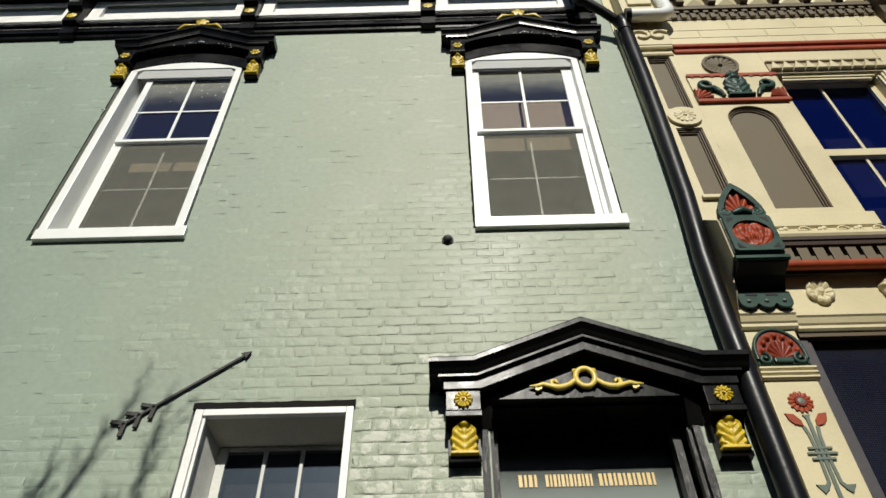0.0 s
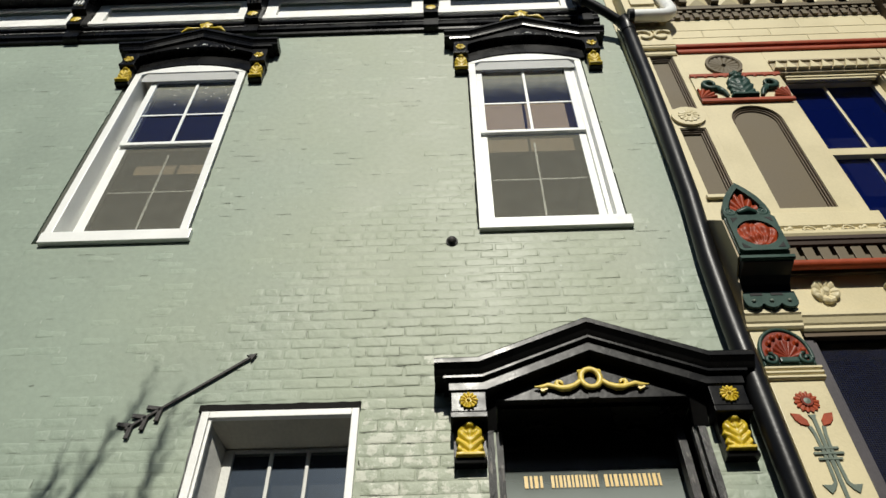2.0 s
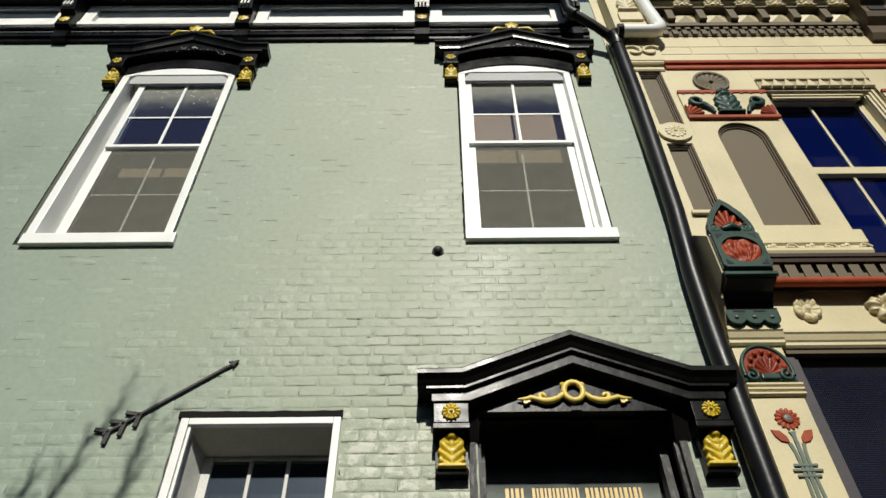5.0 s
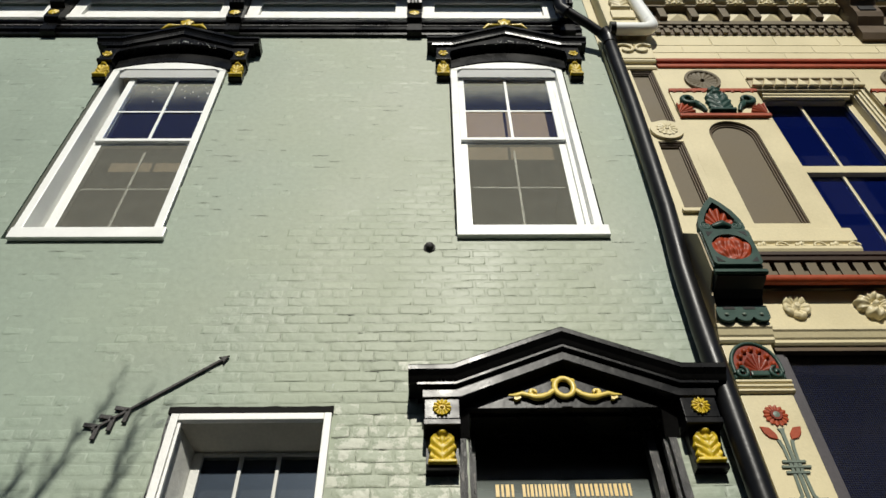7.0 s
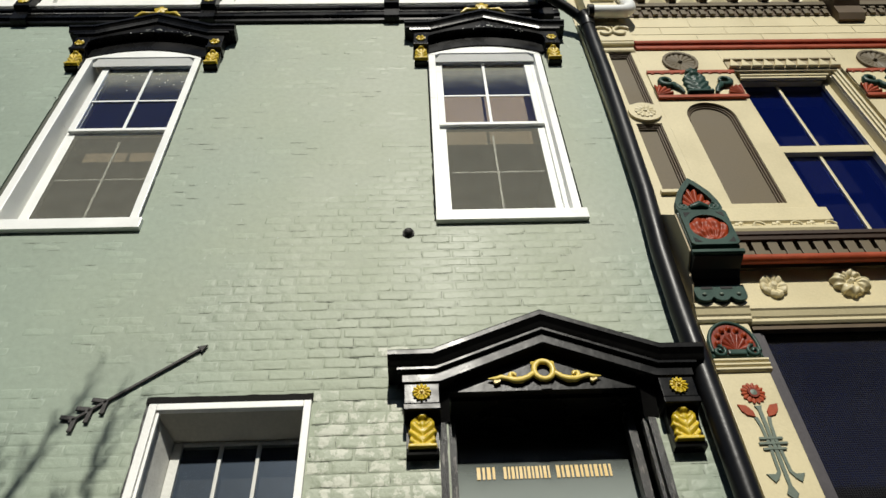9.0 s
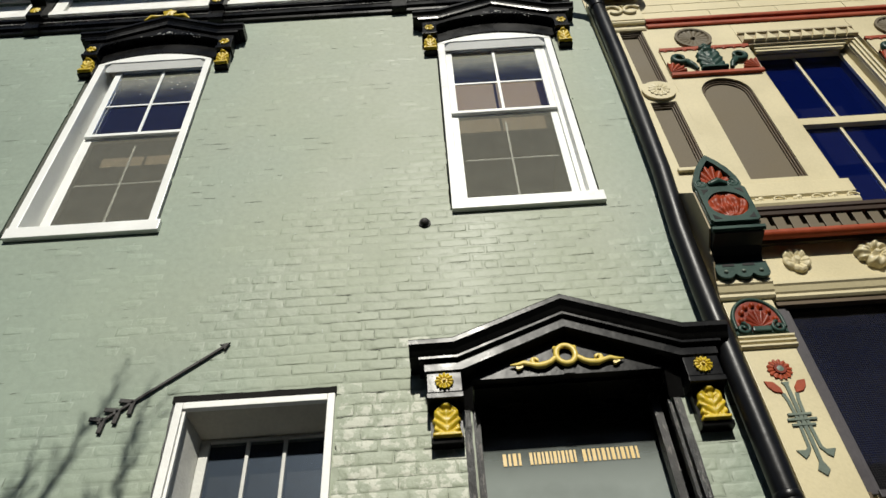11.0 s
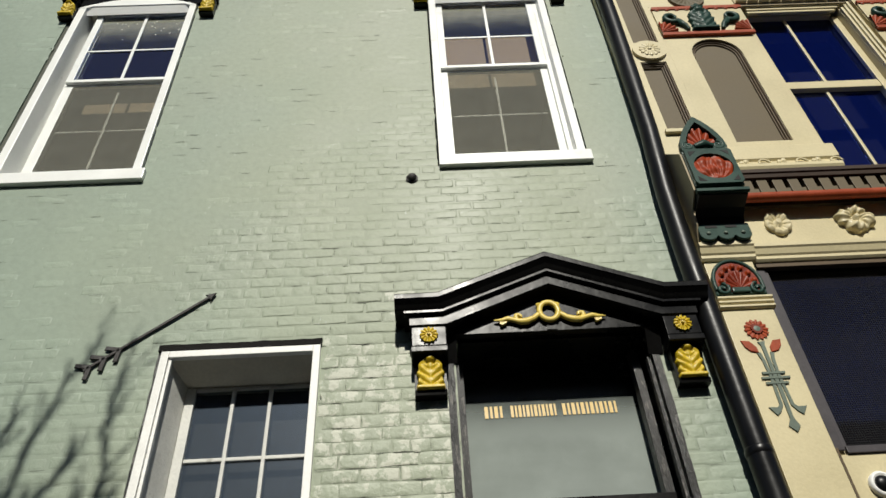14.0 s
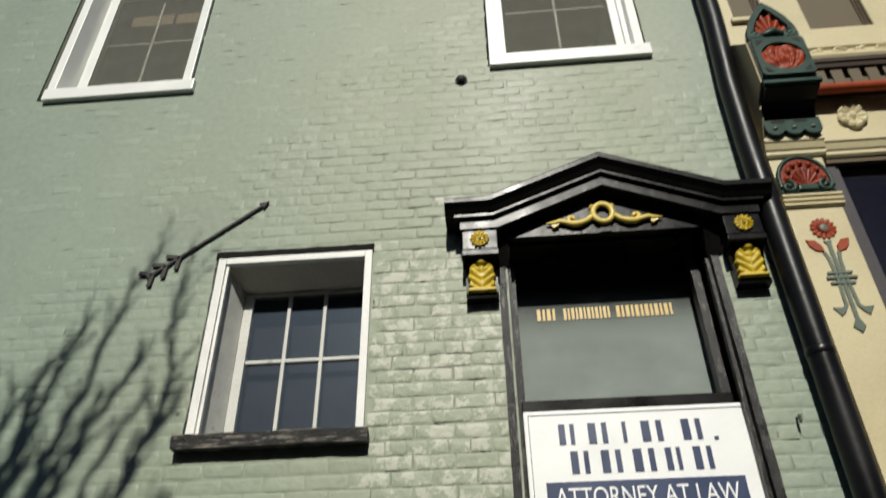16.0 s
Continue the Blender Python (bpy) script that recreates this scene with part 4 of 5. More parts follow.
# ---------------------------------------------------------------- the painted iron-front building next door
def neighbour():
    nb = thing("shop_building", (3.6, 0, 0), "cream painted shop building with red and green cast ornament", "building")
    YF = -0.06
    part("wall", holed_wall(2.135, 7.0, 0.0, 0.36, 0.0, 9.3, [(2.56, 5.4, 3.11, 4.36), (3.33, 4.29, 5.14, 7.20), (2.60, 5.3, 0.0, 2.3)]), M_CREAM, nb)
    part("side_return", box(2.135, 2.19, -0.05, -0.001, 0.0, 8.1, 0.003), M_CREAM, nb)
    # ground floor pilaster
    pil = part("lower_pilaster", box(2.195, 2.487, YF, -0.001, 0.0, 3.962, 0.005), M_CREAM, nb)
    part("pilaster_edge", box(2.4875, 2.50, -0.0615, -0.0125, 0.0, 3.125, 0.003), M_BROWN, pil)
    for k, z in enumerate((3.965, 3.993, 4.021)):
        part("fillet", run_x([(-0.001, z), (YF - 0.012, z), (YF - 0.022 - 0.004 * k, z + 0.008), (YF - 0.022 - 0.004 * k, z + 0.02), (YF - 0.012, z + 0.027), (-0.001, z + 0.027)], 2.187, 2.499), M_CREAM, pil)
    part("pilaster_head", box(2.197, 2.487, YF, -0.001, 4.049, 4.315, 0.004), M_CREAM, nb)
    fan = part("fan_plate", prism([(2.192, 4.055), (2.482, 4.055), (2.482, 4.13)] + dome(2.482, 2.192, 4.13, 0.178) + [(2.192, 4.13)], YF - 0.022, YF - 0.001, 0.006), M_GREEN, nb, "green fan plaque with red berries")
    part("fan_ground", prism([(2.214, 4.075), (2.460, 4.075), (2.460, 4.135)] + dome(2.460, 2.214, 4.135, 0.150) + [(2.214, 4.135)], YF - 0.0245, YF - 0.0225), M_DEEPRED, fan)
    part("fan_rim", tube([(x, YF - 0.024, z) for x, z in [(2.202, 4.09)] + dome(2.202, 2.472, 4.135, 0.163) + [(2.472, 4.09)]], 0.012, 7), M_GREEN, fan, smooth=True)
    part("fan", shell_bm(2.337, 4.095, YF - 0.026, 0.080, 0.118, 7, 0.018), M_DEEPRED, fan)
    part("fan_foot", box(2.285, 2.389, YF - 0.04, YF - 0.0265, 4.062, 4.098, 0.008), M_GREEN, fan)
    for k in range(7):
        a = math.pi * (k + 0.5) / 7
        part("berry", relief(2.337 + 0.098 * math.cos(a), 4.115 + 0.135 * math.sin(a), YF - 0.026, 0.018, 0.020, lambda t: 1, lambda q, t: 0.02 * math.sqrt(max(0, 1 - q * q)), 4, 14), M_REDGLOSS, fan, smooth=True)
    for s in (-1, 1):
        part("volute", tube(spiral(2.337 + s * 0.10, 4.09, YF - 0.028, 0.042, 0.006, 1.57, 1.57 + s * 8.0, 26), 0.013, 7), M_GREEN, fan, smooth=True)
    # inlaid flower
    FX = 2.340
    fl = part("flower", rosette_bm(FX + 0.002, 3.824, YF - 0.001, 0.066, 14, 0.014), M_RED, nb, "red and grey-green painted flower ornament")
    part("eye_ring", relief(FX + 0.002, 3.824, YF - 0.004, 0.034, 0.034, lambda a: 0.92 + 0.08 * math.cos(14 * a), lambda q, a: 0.013, 3, 42), M_DEEPRED, fl)
    part("eye", relief(FX + 0.002, 3.824, YF - 0.008, 0.022, 0.022, lambda a: 1, lambda q, a: 0.012 * (1 - 0.3 * q), 4, 20), M_SAGE, fl)
    for s in (-1, 1):
        shape = lambda pts: [(FX + s * x, z) for x, z in pts]
        part("bud", prism(shape(((0.034, 3.676), (0.036, 3.712), (0.064, 3.750), (0.108, 3.756), (0.098, 3.716), (0.076, 3.688))), YF - 0.009, YF + 0.001, 0.002), M_RED, fl)
        part("stem", prism(shape(((0.026, 3.678), (0.046, 3.674), (0.034, 3.630), (0.030, 3.540), (0.036, 3.368), (0.052, 3.352), (0.036, 3.338), (0.020, 3.362), (0.014, 3.540), (0.018, 3.632))), YF - 0.007, YF + 0.001, 0.001), M_SAGE, fl)
        part("foot", prism(shape(((0.030, 3.352), (0.096, 3.354), (0.066, 3.307), (0.040, 3.330))), YF - 0.0075, YF + 0.001, 0.001), M_SAGE, fl)
    part("stem", prism([(FX + x, z) for x, z in ((-0.020, 3.744), (0.020, 3.746), (0.010, 3.722), (0.010, 3.44), (0.005, 3.29), (0.024, 3.246), (-0.002, 3.214), (-0.034, 3.248), (-0.012, 3.29), (-0.010, 3.44), (-0.008, 3.722))], YF - 0.008, YF + 0.001, 0.001), M_SAGE, fl)
    for z, x0, x1 in ((3.550, -0.062, 0.058), (3.521, -0.074, 0.074), (3.490, -0.062, 0.056)):
        part("cross_bar", box(FX + x0, FX + x1, YF - 0.010, YF + 0.001, z - 0.0065, z + 0.0065, 0.001), M_SAGE, fl)
    # capital and shop cornice
    prof = lambda y, z: [(-0.001, z), (y, z), (y - 0.012, z + 0.012), (y - 0.012, z + 0.032), (y - 0.022, z + 0.042), (y - 0.035, z + 0.075), (y - 0.045, z + 0.085), (y - 0.045, z + 0.112), (-0.001, z + 0.112)]
    part("capital", run_x(prof(-0.072, 4.317), 2.185, 2.51), M_CREAM, nb)
    part("shop_cornice", run_x(prof(-0.05, 4.312), 2.512, 7.0), M_CREAM, nb)
    # brown strip painted in as the shadow under the cornice
    part("cornice_shadow_line", box(2.512, 7.0, -0.04, -0.001, 4.28, 4.311, 0), M_BROWN, nb)
    part("frieze", box(2.49, 7.0, -0.05, -0.001, 4.43, 4.784, 0), M_CREAM, nb)
    for k in range(6):
        x = 2.745 + 0.485 * k
        if k % 2 == 0:
            part("rosette", relief(x, 4.605, -0.051, 0.082, 0.096, lambda a: 0.88 + 0.12 * abs(math.cos(2.5 * a + 0.8)) ** 0.6, petal_height, 14, 80), M_CREAM, nb, smooth=True)
        else:
            part("leaf_rosette", relief(x, 4.61, -0.051, 0.122, 0.112, lambda a: 0.80 + 0.16 * abs(math.cos(2 * a + 0.5)) + 0.05 * math.cos(11 * a), lambda q, a: 0.06 * (0.9 if q < 0.16 else 0.3 if q < 0.26 else 0.2 + 0.75 * math.sqrt(max(0.0, 1 - ((q - 0.64) / 0.38) ** 2)) * (0.4 + 0.6 * abs(math.cos(2 * a + 0.5)) ** 0.6) + 0.14 * math.cos(11 * a + 5 * q) * q), 16, 110), M_CREAM, nb, smooth=True)
    part("red_roll", tube([(2.515, -0.145, 4.754), (4.7, -0.145, 4.754), (7.0, -0.145, 4.754)], 0.032, 14), M_RED, nb, "oxide red roll moulding", smooth=True)
    part("dentil_backing", box(2.50, 7.0, -0.075, -0.051, 4.747, 4.927, 0), M_TAUPE, nb)
    part("dentil_soffit", box(2.515, 7.0, -0.14, -0.051, 4.777, 4.79, 0), M_TAUPE, nb)
    for k in range(42):
        x = 2.592 + 0.101 * k
        part("dentil", box(x, x + 0.068, -0.135, -0.076, 4.791, 4.925, 0.003), M_TAUPE, nb)
        part("low_dentil", box(x + 0.069, x + 0.100, -0.125, -0.076, 4.791, 4.852, 0.002), M_TAUPE, nb)
    part("ledge", run_x([(-0.001, 4.928), (-0.15, 4.928), (-0.155, 4.955), (-0.165, 4.962), (-0.165, 4.992), (-0.001, 4.992)], 2.50, 7.0), M_LEDGE, nb)
    # corbelled bracket at the party line
    br = part("bracket", box(2.205, 2.507, -0.30, -0.061, 4.715, 5.035, 0.006), M_GREEN, nb, "dark green cast bracket with red shell and disc")
    part("bracket_side", run_x([(-0.01, 4.45), (-0.10, 4.45), (-0.16, 4.54), (-0.18, 4.64), (-0.285, 4.70), (-0.285, 5.03), (-0.12, 5.22), (-0.06, 5.27), (-0.01, 5.27)], 2.194, 2.2045), M_TAN, br, "tan painted bracket side")
    part("bracket_core", box(2.207, 2.507, -0.06, -0.001, 4.43, 5.25, 0), M_GREEN, br)
    around = [2 * math.pi * (k + 0.5) / 48 for k in range(48)]
    square = [(2.357 + 0.148 * math.cos(t) / max(abs(math.cos(t)), abs(math.sin(t))), 4.875 + 0.157 * math.sin(t) / max(abs(math.cos(t)), abs(math.sin(t)))) for t in around]
    part("disc_frame", ring(square, [(2.357 + 0.120 * math.cos(t), 4.872 + 0.112 * math.sin(t)) for t in around], -0.322, -0.3005), M_GREEN, br)

    def leafy(q, t):
        x, z = q * math.cos(t), q * math.sin(t)
        fan, far = math.atan2(x, z + 1.06), math.hypot(x, z + 1.06)
        return 0.004 + 0.016 * abs(math.cos(9 * fan + 2.2 * far * (1 if x > 0 else -1))) * (1 - 0.4 * q * q) + 0.004 * math.sin(9 * far)
    part("disc", relief(2.357, 4.872, -0.3008, 0.119, 0.111, lambda a: 1, leafy, 18, 84), M_REDGLOSS, br, "glossy red carved disc", smooth=True)
    for sx in (-1, 1):
        for sz in (-1, 1):
            x, z = 2.357 + sx * 0.125, 4.873 + sz * 0.135
            # dark triangle laid on the face; the notch's shade is its colour
            part("corner_notch", prism([(x, z), (x - sx * 0.045, z), (x, z - sz * 0.045)], -0.3235, -0.3215), M_DARK, br)
    outer = [(2.215, 5.036), (2.367, 5.036), (2.492, 5.036), (2.507, 5.07), (2.500, 5.14), (2.468, 5.235), (2.415, 5.32), (2.367, 5.375), (2.319, 5.32), (2.262, 5.235), (2.222, 5.14), (2.209, 5.07)]
    inner = [(2.256, 5.09), (2.364, 5.09), (2.462, 5.09), (2.468, 5.11), (2.458, 5.155), (2.43, 5.222), (2.395, 5.28), (2.366, 5.318), (2.336, 5.28), (2.298, 5.222), (2.266, 5.155), (2.252, 5.11)]
    part("shell_frame", ring(outer, inner, -0.305, -0.262), M_GREEN, br)
    # dark plate that holds the niche's shade in its colour
    part("shell_recess", prism(inner, -0.2645, -0.2625), M_DARK, br)
    part("shell", shell_bm(2.364, 5.100, -0.266, 0.090, 0.178, 6, 0.03), M_REDGLOSS, br, "red ribbed shell")
    for s in (-1, 1):
        part("volute", tube(spiral(2.357 + s * 0.095, 5.085, -0.297, 0.042, 0.006, 1.57, 1.57 - s * 8.5, 28), 0.012, 7), M_GREEN, br, smooth=True)
    part("leaf_roll", tube([(2.30, -0.30, 5.075), (2.357, -0.312, 5.085), (2.414, -0.30, 5.075)], [0.02, 0.032, 0.02], 10), M_GREEN, br, smooth=True)
    part("step", run_x([(-0.292, 4.655), (-0.304, 4.655), (-0.314, 4.662), (-0.314, 4.684), (-0.305, 4.692), (-0.292, 4.692)], 2.196, 2.514), M_GREEN, br)
    # groove and cove are coloured black to stand for the deep shade there
    part("groove", box(2.21, 2.502, -0.285, -0.225, 4.6925, 4.7145, 0), M_PIPE, br, "groove blackened for its shade")
    part("cove", run_x([(-0.061, 4.55), (-0.125, 4.55), (-0.15, 4.595), (-0.20, 4.625), (-0.2915, 4.645), (-0.2915, 4.692), (-0.061, 4.692)], 2.208, 2.504), M_PIPE, br, "cove under the bracket, blackened for its shade")
    scal = [(2.20, 4.545), (2.20, 4.47)] + [(2.20 + 0.312 * (i + (1 - math.cos(math.pi * k / 8)) / 2) / 3, 4.465 - 0.045 * math.sin(math.pi * k / 8)) for i in range(3) for k in range(9) if not (i and k == 0)] + [(2.512, 4.545)]
    sc = part("scalloped_apron", prism(scal, -0.145, -0.112, 0.003), M_GREEN, br)
    for i in range(3):
        part("stud", relief(2.252 + 0.104 * i, 4.47, -0.145, 0.015, 0.013, lambda a: 1, lambda q, a: 0.012 * math.sqrt(max(0, 1 - q * q)), 4, 12), M_SAGE, br)
    for i in range(2):
        part("slot", box(2.245 + 0.12 * i, 2.315 + 0.12 * i, -0.1475, -0.1455, 4.512, 4.530, 0), M_DARK, br)
    part("apron_backing", box(2.207, 2.505, -0.111, -0.061, 4.431, 4.519, 0), M_CREAM, br)
    # sill course below the upper wall
    part("sill_course", run_x([(-0.001, 4.993), (-0.15, 4.993), (-0.165, 5.02), (-0.16, 5.05), (-0.135, 5.075), (-0.12, 5.11), (-0.135, 5.125), (-0.135, 5.15), (-0.001, 5.15)], 2.56, 3.30), M_CREAM, nb)
    part("sill_course", run_x([(-0.001, 4.993), (-0.15, 4.993), (-0.165, 5.02), (-0.16, 5.05), (-0.135, 5.075), (-0.12, 5.11), (-0.135, 5.125), (-0.135, 5.15), (-0.001, 5.15)], 4.36, 5.15), M_CREAM, nb)
    for x in (2.68, 2.93, 3.16):
        part("sill_flower", rosette_bm(x, 5.07, -0.131, 0.042, 5, 0.018), M_CREAM, nb)
        part("sill_vine", tube(spiral(x + 0.105, 5.06, -0.143, 0.055, 0.02, 0.2, 2.9, 14), 0.008, 6), M_CREAM, nb, smooth=True)
    part("plinth", box(2.52, 3.345, -0.115, -0.001, 5.151, 5.275, 0.004), M_CREAM, nb)
    part("plinth", box(4.32, 5.15, -0.115, -0.001, 5.151, 5.275, 0.004), M_CREAM, nb)
    # upper pilaster with sunk panels
    part("upper_pilaster", holed_wall(2.205, 2.5645, YF, -0.001, 5.276, 7.60, [(2.305, 2.508, 5.53, 6.375), (2.312, 2.515, 6.648, 7.495)]), M_CREAM, nb)

    def sunk(x0, x1, z0, z1, y=-0.012):
        pa = part("sunk_panel", box(x0, x1, y, y + 0.010, z0, z1, 0), M_TAUPE, nb, "taupe sunk panel")
        for k in range(3):
            d = 0.013 * k
            part("panel_moulding", box(x1 - d - 0.011, x1 - d, YF + 0.008 + 0.012 * k, y - 0.001, z0, z1 - d, 0.003), M_BROWN, pa)
            part("panel_moulding", box(x0 + 0.001, x1 - d - 0.012, YF + 0.008 + 0.012 * k, y - 0.001, z1 - d - 0.011, z1 - d, 0.003), M_BROWN, pa)
    sunk(2.305, 2.508, 5.53, 6.375)
    sunk(2.312, 2.515, 6.648, 7.495)
    part("boss_block", relief(2.405, 6.512, YF - 0.001, 0.132, 0.125, lambda a: 1, lambda q, a: 0.024, 4, 40), M_CREAM, nb)
    part("boss", rosette_bm(2.405, 6.512, YF - 0.022, 0.085, 12, 0.018), M_CREAM, nb)
    part("panel_sill", box(2.275, 2.535, YF - 0.03, YF - 0.001, 5.49, 5.525, 0.005), M_CREAM, nb)
    part("pilaster_collar", run_x([(-0.001, 7.602), (-0.085, 7.602), (-0.095, 7.615), (-0.095, 7.635), (-0.08, 7.645), (-0.001, 7.645)], 2.19, 2.57), M_CREAM, nb)
    part("pilaster_collar", run_x([(-0.001, 7.50), (-0.07, 7.50), (-0.08, 7.515), (-0.07, 7.53), (-0.061, 7.53), (-0.001, 7.53)], 2.20, 2.56), M_CREAM, nb)
    cap = part("upper_capital", box(2.225, 2.575, -0.10, -0.001, 7.646, 8.0, 0.005), M_CREAM, nb)
    for s in (-1, 1):
        part("vine", tube(spiral(2.405 + s * 0.080, 7.795, -0.108, 0.098, 0.03, 0.6 if s > 0 else 2.54, (0.6 if s > 0 else 2.54) + s * 5.2, 26), 0.018, 7), M_CREAM, cap, smooth=True)
    part("tuft", rosette_bm(2.405, 7.85, -0.10, 0.045, 6, 0.03), M_CREAM, cap)
    for k in range(4):
        part("tooth", box(2.25 + 0.085 * k, 2.29 + 0.085 * k, -0.135, -0.101, 8.0, 8.055, 0.004), M_CREAM, cap)
    part("cap_block", box(2.22, 2.58, -0.16, -0.001, 8.056, 9.2, 0.006), M_CREAM, nb)
    part("cap_panel", box(2.285, 2.515, -0.185, -0.161, 8.30, 8.46, 0.006), M_CREAM, nb)
    part("cap_leaf", acanthus_bm(2.40, 8.50, 8.75, 0.2, -0.161, 0.05), M_CREAM, nb, smooth=True)

    # arched bay, twice: both sides of the window
    def bay(dx):
        right = 3.306 if dx == 0 else 3.345 + dx
        hole = [(2.565 + dx, 5.276), (right, 5.276), (right, 7.524), (2.565 + dx, 7.524)]
        ax0, ax1 = 2.745 + dx, 3.14 + dx
        top = [(x, z) for x, z in [(ax0 + (ax1 - ax0) * (1 - math.cos(math.pi * k / 20)) / 2, 6.46 + 0.205 * math.sin(math.pi * k / 20)) for k in range(21)]]
        bm = prism([hole[0], (ax0, 5.276), (ax0, 6.46), *top[1:10], (ax0 / 2 + ax1 / 2, 6.665), (ax0 / 2 + ax1 / 2, 7.524), hole[3]], YF, -0.001)
        prism([(ax1, 5.276), hole[1], hole[2], (ax0 / 2 + ax1 / 2, 7.524), (ax0 / 2 + ax1 / 2, 6.665), *top[11:20], (ax1, 6.46)], YF, -0.001, bm=bm)
        prism([(ax0, 5.276), (ax1, 5.276), (ax1, 5.385), (ax0, 5.385)], YF, -0.001, bm=bm)
        part("bay_wall", bm, M_CREAM, nb)
        pa = part("arched_panel", prism([(ax0, 5.386), (ax1, 5.386), (ax1, 6.46), *top[::-1][1:20], (ax0, 6.46)], -0.016, -0.003), M_TAUPE, nb, "taupe arched sunk panel")
        for k in range(3):
            d = 0.013 * k
            line = [(ax1 - d, YF + 0.016 + 0.011 * k, 5.388), (ax1 - d, YF + 0.016 + 0.011 * k, 6.46)] + [((ax0 + ax1) / 2 + (x - (ax0 + ax1) / 2) * (1 - d * 5), YF + 0.016 + 0.011 * k, 6.46 + (z - 6.46) * (1 - d * 5)) for x, z in top[::-1][1:20]] + [(ax0 + d, YF + 0.016 + 0.011 * k, 6.46)]
            part("panel_moulding", tube(line, 0.0075, 6), M_BROWN, pa, smooth=True)
        # painted ornament
        o = part("ornament_panel", box(2.568 + dx, 3.325 + dx, YF - 0.018, YF - 0.001, 6.745, 7.09, 0.003), M_CREAM, nb, "cream ornament panel with green palmette and red fans")
        part("red_band", box(2.568 + dx, 3.33 + dx, YF - 0.03, YF - 0.001, 7.091, 7.132, 0.004), M_RED, o)
        part("red_band", box(2.568 + dx, 3.325 + dx, YF - 0.03, YF - 0.001, 6.703, 6.744, 0.004), M_RED, o)
        cx = 2.935 + dx
        for k in range(9):
            part("red_bead", relief(2.61 + dx + 0.084 * k, 7.093, YF - 0.018, 0.018, 0.016, lambda a: 1, lambda q, a: 0.014 * (1 - 0.5 * q), 3, 12), M_RED, o)
        part("palmette", acanthus_bm(cx, 6.75, 7.05, 0.225, YF - 0.018, 0.05), M_GREEN, o, smooth=True)
        part("palmette_top", relief(cx + 0.005, 7.07, YF - 0.018, 0.055, 0.06, lambda a: 0.6 + 0.4 * abs(math.cos(2.5 * (a - math.pi / 2))), lambda q, a: 0.06 * (1 - 0.4 * q), 5, 60), M_GREEN, o)
        for s in (-1, 1):
            body = [(cx + s * 0.14, YF - 0.03, 6.77), (cx + s * 0.16, YF - 0.035, 6.825), (cx + s * 0.20, YF - 0.035, 6.875)] + [(cx + s * (x - cx), y, z) for x, y, z in spiral(cx + 0.245, 6.94, YF - 0.035, 0.07, 0.03, -2.2, 3.6, 22)]
            part("scroll", tube(body, [0.016, 0.022, 0.03] + [0.03 - 0.0008 * k for k in range(23)], 8), M_GREEN, o, smooth=True)
            part("fan", relief(cx + s * 0.37, 6.745, YF - 0.018, 0.135, 0.125, lambda a: 1, lambda q, a: 0.03 * (0.4 + 0.6 * abs(math.sin(9 * a)) * q), 6, 36, None, 0.0 if s < 0 else math.pi / 2, math.pi / 2 if s < 0 else math.pi), M_RED, o)
        d = part("sunk_disc", relief(2.912 + dx, 7.30, YF - 0.001, 0.156, 0.16, lambda a: 1, lambda q, a: 0.02 * (1.4 if q < 0.12 else 0.25 + 0.5 * abs(math.cos(8 * a)) * q if q < 0.85 else 1.1), 14, 96), M_TAUPE, nb, "taupe fluted disc")
    bay(0.0)
    bay(1.765)
    # upper window
    w = part("upper_window_frame", box(3.331, 3.405, 0.02, 0.12, 5.15, 7.12, 0.004), M_CREAM, nb)
    part("stile", box(4.15, 4.2055, 0.04, 0.12, 5.15, 7.099, 0.004), M_CREAM, w)
    part("frame", box(4.206, 4.29, -0.02, 0.12, 5.15, 7.19, 0.004), M_CREAM, w)
    for k in range(3):
        part("architrave", box(4.208 + 0.027 * k, 4.231 + 0.027 * k, -0.045 - 0.012 * k, -0.021, 5.15, 7.105 + 0.025 * k, 0.004), M_CREAM, w)
        part("head_architrave", box(3.40, 4.16 + 0.03 * k, -0.03 - 0.010 * k, 0.0, 7.085 + 0.03 * k, 7.109 + 0.03 * k, 0.004), M_CREAM, w)
    part("head", box(3.406, 4.149, 0.021, 0.12, 7.10, 7.19, 0.004), M_CREAM, w)
    part("meeting_rail", box(3.406, 4.149, 0.045, 0.115, 6.105, 6.19, 0.005), M_CREAM, w)
    part("muntin", box(3.735, 3.759, 0.055, 0.085, 6.191, 7.099, 0.004), M_CREAM, w)
    part("muntin", box(3.712, 3.736, 0.075, 0.105, 5.15, 6.104, 0.004), M_CREAM, w)
    for a, b, c, d, y in ((3.406, 3.735, 6.191, 7.099, 0.07), (3.759, 4.149, 6.191, 7.099, 0.07), (3.406, 3.712, 5.15, 6.104, 0.09), (3.736, 4.149, 5.15, 6.104, 0.09)):
        g = part("pane", box(a, b, y, y + 0.004, c, d, 0), G_NAVY, w)
        g.visible_shadow = False
    part("unlit_room_sheet", box(3.30, 4.35, 0.37, 0.38, 5.0, 7.3, 0), M_DARK, w)
    # saw-tooth hood over the window
    # body tanner than the teeth, so the valleys' shading is in the colour
    sw = part("sawtooth_hood", run_x([(-0.001, 7.15), (-0.062, 7.15), (-0.062, 7.172), (-0.07, 7.18), (-0.07, 7.305), (-0.088, 7.31), (-0.088, 7.326), (-0.001, 7.326)], 3.307, 4.31), M_TAN, nb, "saw-tooth hood moulding, tan for its shaded valleys")
